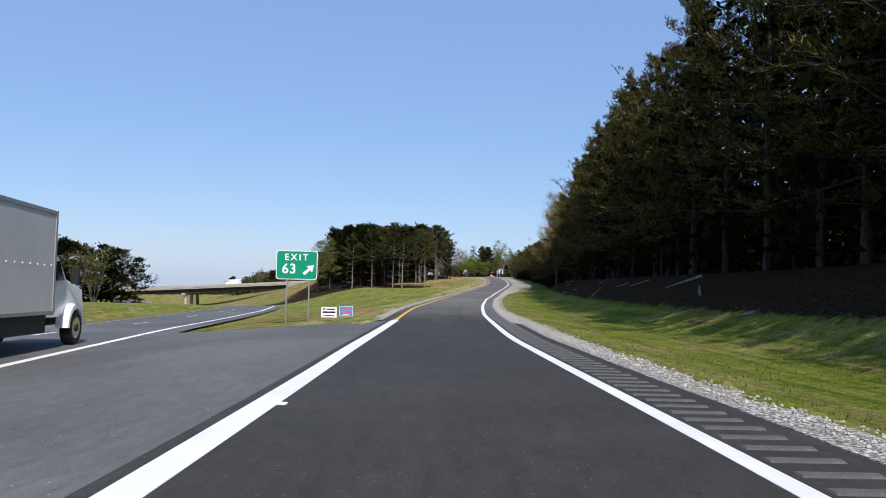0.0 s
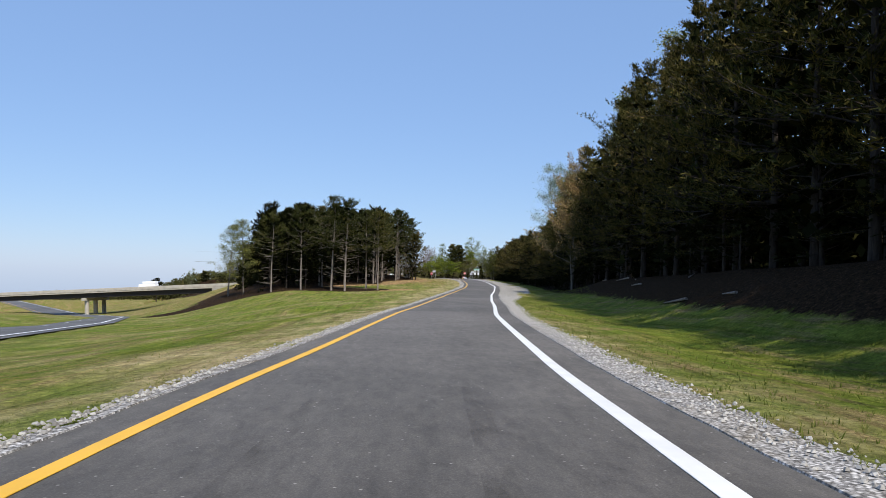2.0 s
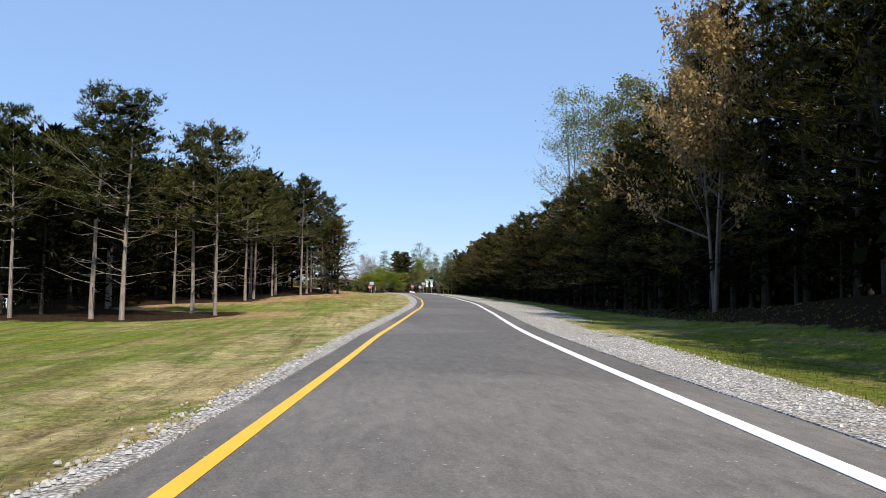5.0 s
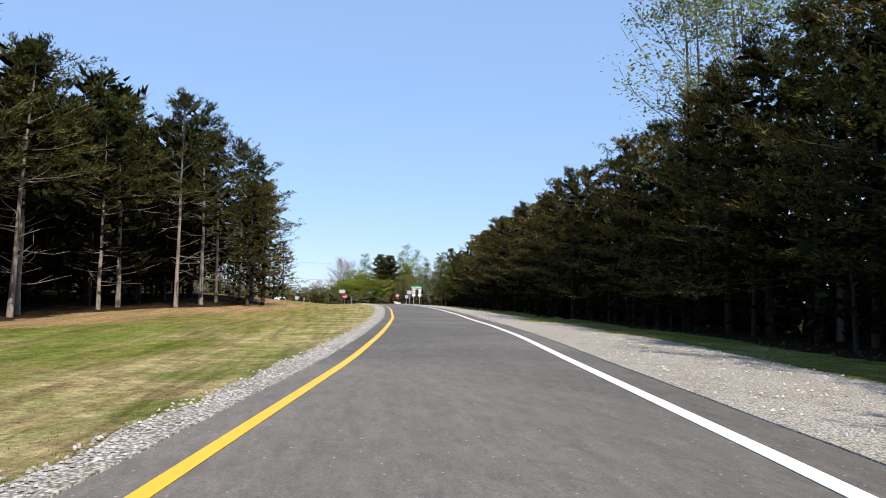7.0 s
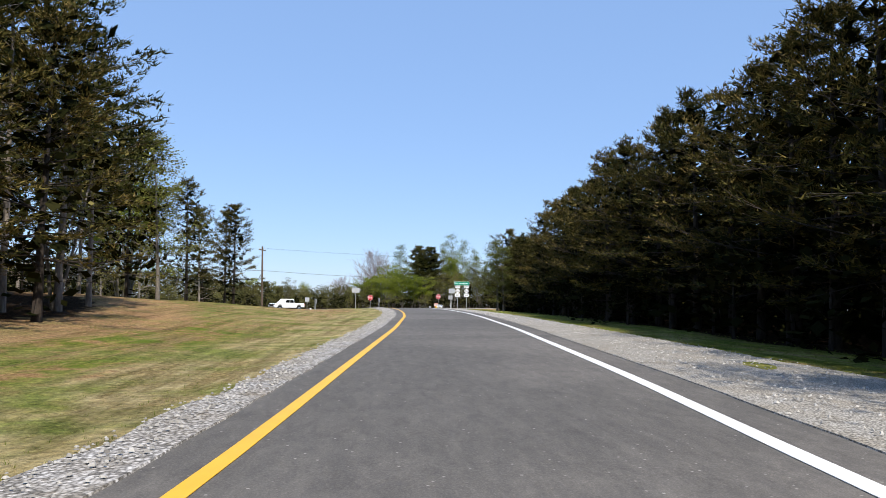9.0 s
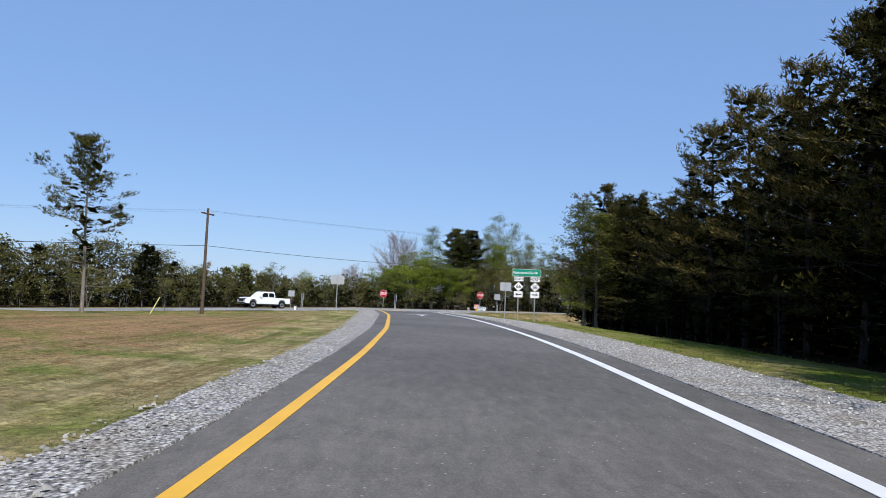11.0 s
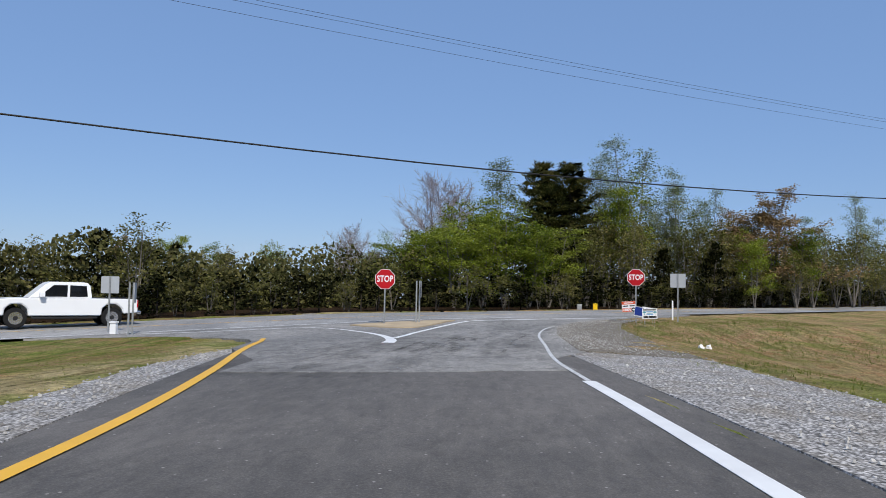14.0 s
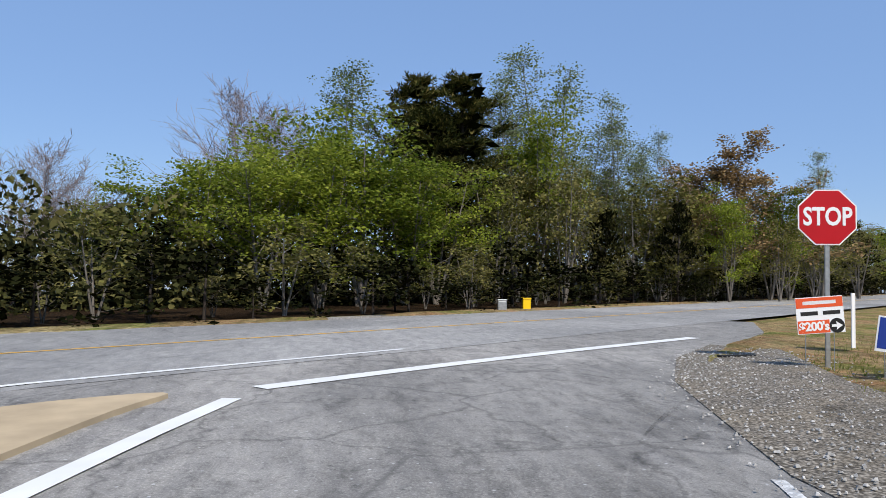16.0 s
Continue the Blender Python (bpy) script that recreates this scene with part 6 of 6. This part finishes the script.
mk = thing("marker_post", pose(25.3, 304.7, ground_z(25.3, 304.7) - 0.1), "slim white marker post", "marker post")
part("body", box(-0.04, 0.04, -0.012, 0.012, 0, 1.15, 0.008), SIGN_WHITE, mk)
for x, y, mat, w, h, lab in ((23.8, 322.5, YELLOW, 0.34, 0.46, "yellow utility pedestal by the woods"), (22.45, 321.3, GALV, 0.36, 0.42, "grey utility pedestal by the woods")):
    pz = ground_z(x, y)
    pd = thing("utility_pedestal", pose(x, y, pz - 0.05), lab, "utility box", "utility pedestals")
    part("body", box(-w / 2, w / 2, -0.12, 0.12, 0, h, 0.03), mat, pd)
    part("cap", box(-w / 2 - 0.02, w / 2 + 0.02, -0.14, 0.14, h, h + 0.06, 0.02), mat, pd)
pd = thing("utility_pedestal", pose(1.5, 291.9, ground_z(1.5, 291.9) - 0.05), "small white utility pedestal by a sign", "utility box", "utility pedestals")
part("body", box(-0.12, 0.12, -0.1, 0.1, 0, 0.45, 0.03), SIGN_WHITE, pd)
part("cap", box(-0.14, 0.14, -0.12, 0.12, 0.45, 0.52, 0.02), SIGN_WHITE, pd)
for k, (x, y) in enumerate(((22.5, 289.6), (22.9, 290.2))):
    bm = bmesh.new()
    bmesh.ops.create_icosphere(bm, subdivisions=2, radius=0.15)
    for v in bm.verts:
        v.co = v.co * (0.7 + 0.5 * noise.noise(v.co * 7 + Vector((k * 5, 0, 0)))) * Vector((1.5, 0.9, 0.7)).length * 0.5
    lp = thing("crumpled_bag", pose(x, y, ground_z(x, y) + 0.06), "crumpled white litter on the grass", "litter", "litter")
    part("body", bm, LITTER_WHITE, lp)

strap = thing("rubber_strip", pose(22.1, 303.3, pave_z(22.1, 303.3) + 0.02, 0, 0, 8), "black rubber strip lying on the corner", "debris")
part("body", box(-0.34, 0.34, -0.05, 0.05, 0, 0.035, 0.012), TYRE, strap)

# the concrete island
isle = curve_points([(9.6, 296.4), (11.2, 295.0), (12.4, 294.6), (13.05, 296.0), (13.7, 299.0), (13.9, 300.0), (12.6, 299.3), (11.0, 298.2), (9.6, 296.4)], 4)[:-1]
tagged(paved("island", [(p.x, p.y) for p in isle], 0.05, SAND, pave_z, None, 0.8), "low sandy concrete traffic island", "traffic island", kind="structure")

# ---- overhead line ----
PX, PY = -3.3, 273.8
pz = ground_z(PX, PY)
pole = thing("utility_pole", pose(PX, PY, 0), "weathered brown wooden utility pole", "utility pole")
part("shaft", rod((0.35, -1.0, pz - 0.3), (0, 0, 8.6), 0.16, 0.10, 14), POLE_WOOD, pole)
part("crossarm", box(-0.9, 0.9, -0.06, 0.06, 8.05, 8.17, 0.01, None, pose(0, 0, 0, 0, 0, 72)), POLE_WOOD, pole)
for s in (-0.82, -0.4, 0.4, 0.82):
    c, q = math.cos(radians(72)) * s, math.sin(radians(72)) * s
    ins = rod((c, q, 8.17), (c, q, 8.36), 0.035, 0.02, 8)
    rod((c, q, 8.24), (c, q, 8.28), 0.07, 0.05, 8, ins)
    part("insulator", ins, CERAMIC, pole)
part("conduit", rod((0.30, -1.08, pz - 0.2), (0.12, -0.28, 6.2), 0.03, None, 6), GALV, pole)
gx, gy = -6.6, 270.0
guard = thing("guy_guard", pose(gx, gy, ground_z(gx, gy)), "pale yellow plastic guy-wire guard", "guy guard")
part("guard", rod((0, 0, -0.1), (0.72, 0.80, 1.9), 0.045, None, 8), YELLOW_PALE, guard)


def cable(name, a, b, sag, r, label):
    a, b = Vector(a), Vector(b)
    cu = bpy.data.curves.new(name, "CURVE")
    cu.dimensions, cu.bevel_depth, cu.bevel_resolution = "3D", r, 1
    sp = cu.splines.new("POLY")
    sp.points.add(24)
    for k in range(25):
        s = k / 24
        p = a + (b - a) * s
        sp.points[k].co = (p.x, p.y, p.z - 4 * sag * s * (1 - s), 1)
    tmp = new(name, cu)
    me = bpy.data.meshes.new_from_object(tmp.evaluated_get(bpy.context.evaluated_depsgraph_get()))
    bpy.data.objects.remove(tmp)
    me.materials.clear()
    me.materials.append(CABLE)
    return tagged(new(name, me), label, "overhead cable", "overhead cables")


way = Vector((math.cos(radians(32)), math.sin(radians(32)), 0))
base = Vector((PX, PY, 0))
far = base + way * 80
cable("overhead_cable", base + Vector((0, 0, 5.3)), far + Vector((0, 0, 9.4)), 1.85, 0.021, "thick black overhead telephone cable")
cable("overhead_cable", base - way * 60 + Vector((0, 0, 3.6)), base + Vector((0, 0, 5.3)), 0.5, 0.024, "thick black overhead telephone cable")
for s, dz in ((-0.82, 0), (-0.4, 0), (0.82, 0)):
    off = Vector((math.cos(radians(72)) * s, math.sin(radians(72)) * s, 8.36))
    cable("overhead_wire", base + off, far + off + Vector((0, 0, 2.2)), 0.9, 0.0045, "thin overhead power wire")
    cable("overhead_wire", base - way * 60 + off - Vector((0, 0, 2)), base + off, 0.9, 0.0045, "thin overhead power wire")
fz = ground_z(far.x, far.y)
pole2 = thing("utility_pole", pose(far.x, far.y, 0), "distant wooden utility pole", "utility pole")
part("shaft", rod((0, 0, fz - 0.3), (0, 0, 11.2), 0.15, 0.10, 12), POLE_WOOD, pole2)
part("crossarm", box(-0.9, 0.9, -0.06, 0.06, 10.4, 10.52, 0.01, None, pose(0, 0, 0, 0, 0, 72)), POLE_WOOD, pole2)
for k in range(3):
    x, y = -8 - 3.2 * k, 278 + 2.6 * k
    fp = thing("fence_post", pose(x, y, ground_z(x, y)), "thin pale wooden stake in the grass", "stake", "stakes")
    part("body", rod((0, 0, -0.2), (0.05 * k, 0, 1.0), 0.035, None, 8), BARK_GREY, fp)

# ---- the overpass ----
A, B = Vector((-38.0, 235.3, -2.35)), Vector((-135.0, 257.2, -8.5))
run = (B - A)
length = run.length
bridge = thing("bridge", Matrix.Translation(A) @ run.to_track_quat("X", "Z").to_matrix().to_4x4(), "concrete highway overpass on dark girders", "bridge", kind="structure")
part("deck", box(-14, length + 20, -5.5, 5.5, -0.35, 0.0, 0.03), CONCRETE, bridge)
for s in (-5.4, 5.4):
    part("parapet", box(-14, length + 20, s - 0.18, s + 0.18, 0.0, 0.75, 0.03), CONCRETE, bridge)
for s in (-4.4, -1.5, 1.5, 4.4):
    part("girder", box(4, length - 4, s - 0.25, s + 0.25, -1.55, -0.35), STEEL_DARK, bridge)
for s in (0.445,):
    for q in (-3.6, 0, 3.6):
        part("column", rod((length * s, q, -9.5), (length * s, q, -1.9), 0.55, None, 14), CONCRETE, bridge)
    part("pier_cap", box(length * s - 0.6, length * s + 0.6, -5, 5, -2.3, -1.55, 0.05), CONCRETE, bridge)
for s, e in ((-14, 8), (length - 8, length + 20)):
    part("abutment", box(s, e, -5.4, 5.4, -7.5, -0.36), CONCRETE, bridge)
van = thing("van", pose(0, 0, 0), "small white van crossing the overpass", "van")
vm = bridge.matrix_world @ pose(30, -2, 0.0)
van.matrix_world = vm
part("body", box(-2.4, 2.4, -0.95, 0.95, 0.4, 1.5, 0.12), CAR_WHITE, van)
part("roof", box(-2.3, 1.3, -0.9, 0.9, 1.5, 2.2, 0.18), CAR_WHITE, van)
for x in (-1.5, 1.5):
    for s in (-0.85, 0.85):
        part("wheel", rod((x, s - 0.1, 0.34), (x, s + 0.1, 0.34), 0.34, None, 14), TYRE, van)


# ---- vehicles ----
def wheel(parent, x, y, r, w, side):
    tyre_bm = rod((x, y - w / 2, r), (x, y + w / 2, r), r, None, 24)
    bmesh.ops.bevel(tyre_bm, geom=[e for e in tyre_bm.edges if e.calc_face_angle(0) > 1.0], offset=0.03, segments=2, affect="EDGES")
    wh = part("wheel", tyre_bm, TYRE, parent)
    o = y + side * (w / 2 + 0.004)
    rim = rod((x, o - side * 0.05, r), (x, o, r), r * 0.62, None, 18)
    part("rim", rim, CHROME, wh)
    hub = rod((x, o, r), (x, o + side * 0.03, r), r * 0.22, None, 10)
    part("hub", hub, TRIM, wh)


def side_profile(outline, y0, y1, bev, taper=0.0):
    """A body from a side outline (x, z), between y0 and y1."""
    bm = bmesh.new()
    f = bm.faces.new([bm.verts.new((x, y0, z)) for x, z in outline])
    r = bmesh.ops.extrude_face_region(bm, geom=[f])
    bmesh.ops.translate(bm, vec=(0, y1 - y0, 0), verts=[v for v in r["geom"] if isinstance(v, bmesh.types.BMVert)])
    top = max(z for _, z in outline)
    for v in bm.verts:
        if taper and v.co.z > top - 0.25:
            v.co.y *= 1 - taper
    bmesh.ops.recalc_face_normals(bm, faces=bm.faces[:])
    bmesh.ops.bevel(bm, geom=bm.edges[:], offset=bev, segments=2, affect="EDGES")
    return bm


def pickup(m):
    """Crew-cab pickup, nose towards +x."""
    ob = thing("pickup_truck", m, "white crew-cab pickup with black wheels", "pickup truck")
    body = [(-2.85, 0.62), (-2.85, 1.22), (-0.95, 1.24), (2.0, 1.24), (2.75, 1.16), (2.9, 0.95), (2.9, 0.58), (2.3, 0.52), (2.28, 0.80), (2.05, 1.0), (1.68, 1.0), (1.45, 0.80), (1.42, 0.50),
            (-1.35, 0.50), (-1.38, 0.80), (-1.6, 1.0), (-1.98, 1.0), (-2.2, 0.80), (-2.25, 0.58)]
    part("body", side_profile(body, -0.98, 0.98, 0.035), CAR_WHITE, ob)
    cab = [(-1.0, 1.22), (-0.92, 1.84), (-0.75, 1.92), (0.55, 1.93), (0.75, 1.86), (1.45, 1.22)]
    part("cab", side_profile(cab, -0.88, 0.88, 0.05, 0.12), CAR_WHITE, ob)
    for s in (-1, 1):
        for glass in ([(-0.82, 1.30), (-0.76, 1.76), (-0.12, 1.79), (-0.12, 1.30)], [(-0.02, 1.30), (-0.02, 1.79), (0.50, 1.79), (1.05, 1.30)]):
            p = part("window", prism(glass, 0.01, 0, pose(0, s * 0.868 - 0.005, 0)), GLASS, ob)
        part("mirror", box(0.85, 1.05, s * 1.1 - 0.1, s * 1.1 + 0.1, 1.28, 1.5, 0.04), CAR_WHITE, ob)
        part("tail_lamp", box(-2.87, -2.8, s * 0.88 - 0.08, s * 0.88 + 0.08, 0.85, 1.18, 0.01), LAMP_RED, ob)
        part("headlamp", box(2.72, 2.9, s * 0.78 - 0.16, s * 0.78 + 0.16, 0.92, 1.1, 0.02), GLASS, ob)
        part("sill_step", box(-1.2, 1.3, s * 0.95 - 0.08, s * 0.95 + 0.08, 0.38, 0.46, 0.02), TRIM, ob)
        for x in (-1.79, 1.87):
            wheel(ob, x, s * 0.86, 0.42, 0.28, s)
    part("bed_floor", box(-2.75, -1.1, -0.85, 0.85, 1.20, 1.246), TRIM, ob)
    part("grille", box(2.88, 2.93, -0.6, 0.6, 0.75, 1.08, 0.01), TRIM, ob)
    part("bumper", box(2.8, 3.0, -0.95, 0.95, 0.5, 0.68, 0.04), CHROME, ob)
    part("rear_bumper", box(-3.0, -2.82, -0.95, 0.95, 0.55, 0.7, 0.03), CHROME, ob)
    return ob


pu, pn = -14.6, 5.7
pp = CROSS_O + CROSS_U * pu + CROSS_N * pn
pickup(pose(pp.x, pp.y, cross_z(pu) + 0.012, 0, 0, 180 + math.degrees(math.atan2(CROSS_U.y, CROSS_U.x))))


def box_truck(m):
    """Conventional-cab box truck, nose towards +x."""
    ob = thing("box_truck", m, "grey-white box truck with a white cab", "truck")
    part("box", box(-8.2, -1.35, -1.2, 1.2, 0.95, 3.55, 0.03), BOX_PANEL, ob)
    for z in (0.95, 3.50):
        part("box_rail", box(-8.22, -1.33, -1.22, 1.22, z - 0.04, z + 0.06, 0.01), GALV, ob)
    for k in range(16):
        part("rivet", rod((-7.9 + 0.42 * k, -1.215, 2.15), (-7.9 + 0.42 * k, -1.2, 2.15), 0.025, None, 8), SIGN_WHITE, ob)
    part("corner_post", box(-1.42, -1.3, -1.225, -1.1, 0.9, 3.58, 0.02), GALV, ob)
    part("chassis", box(-8.0, 1.4, -0.45, 0.45, 0.55, 0.85), TRIM, ob)
    part("side_guard", box(-5.6, -1.5, -1.1, -1.02, 0.45, 0.9, 0.02), TRIM, ob)
    part("cab", side_profile([(-1.2, 0.8), (-1.2, 2.45), (-0.3, 2.5), (0.25, 1.85), (1.5, 1.6), (1.75, 0.8)], -0.95, 0.95, 0.07, 0.06), CAR_WHITE, ob)
    part("window", prism([(-0.95, 1.75), (-0.95, 2.3), (-0.35, 2.3), (0.05, 1.8)], 0.01, 0, pose(0, -0.96, 0)), GLASS, ob)
    for s in (-1, 1):
        fender = [(0.55 + 0.62 * math.cos(radians(a)), 0.5 + 0.66 * math.sin(radians(a))) for a in range(0, 181, 15)] + [(0.55 + 0.5 * math.cos(radians(a)), 0.5 + 0.52 * math.sin(radians(a))) for a in range(180, -1, -15)]
        part("fender", prism(fender, 0.34, 0.0, pose(0, s * 0.98 - 0.17, 0)), CAR_WHITE, ob)
        wheel(ob, 0.55, s * 1.0, 0.48, 0.28, s)
        wheel(ob, -6.2, s * 0.95, 0.48, 0.5, s)
        part("mirror", box(-0.05, 0.1, s * 1.25 - 0.1, s * 1.25 + 0.1, 1.7, 2.2, 0.03), TRIM, ob)
    return ob


ty = 22.0
slope = math.degrees(math.atan2(MAIN_Z(26) - MAIN_Z(14), 12))
box_truck(pose(MAIN_X(ty) - 1.75, ty, MAIN_Z(ty) + 0.012, 0, 0, 97.5) @ pose(-0.55, 0, 0, 0, -slope, 0))

def saloon(m, paint_mat, label):
    """A car far down the highway, nose towards +x."""
    ob = thing("car", m, label, "car", "highway cars")
    part("body", side_profile([(-2.2, 0.35), (-2.25, 0.85), (-1.5, 0.95), (1.2, 0.92), (2.1, 0.78), (2.2, 0.35)], -0.88, 0.88, 0.06), paint_mat, ob)
    part("cabin", side_profile([(-1.6, 0.92), (-1.0, 1.42), (0.4, 1.44), (1.2, 0.92)], -0.8, 0.8, 0.06, 0.12), GLASS, ob)
    part("roof", box(-0.95, 0.4, -0.68, 0.68, 1.40, 1.46, 0.02), paint_mat, ob)
    for s in (-1, 1):
        for x in (-1.35, 1.35):
            wheel(ob, x, s * 0.78, 0.33, 0.2, s)
    return ob


for cy, mat, lab in ((96.0, CAR_DARK, "dark saloon car on the opposite carriageway"), (128.0, CAR_WHITE, "white saloon car on the opposite carriageway"), (162.0, CAR_DARK, "small dark car far down the highway")):
    cs = (MAIN_X(cy + 1) - MAIN_X(cy - 1)) / 2
    cn = 1 / math.sqrt(1 + cs * cs)
    saloon(pose(MAIN_X(cy) - 28 * cn, cy + 28 * cs * cn, MAIN_Z(cy) + 0.012, 0, 0, -math.degrees(math.atan2(1, -cs))), mat, lab)

# ---- fallen wood on the bank ----
LOG_RNG = np.random.default_rng(9)
for k in range(16):
    y = 12 + 6.3 * k + LOG_RNG.uniform(-2, 2)
    d = LOG_RNG.uniform(9.6, 13)
    x = ROAD_X(y) + d
    ln = LOG_RNG.uniform(0.8, 2.4)
    a = LOG_RNG.uniform(50, 120)
    dx, dy = math.cos(radians(a)) * ln, math.sin(radians(a)) * ln
    bm = rod((x, y, ground_z(x, y) + 0.07), (x + dx, y + dy, ground_z(x + dx, y + dy) + 0.08), LOG_RNG.uniform(0.03, 0.08), 0.02, 8)
    tagged(part("fallen_branch", bm, BARK_PINE), "pale fallen branch on the leaf litter", "fallen branch", "fallen branches")
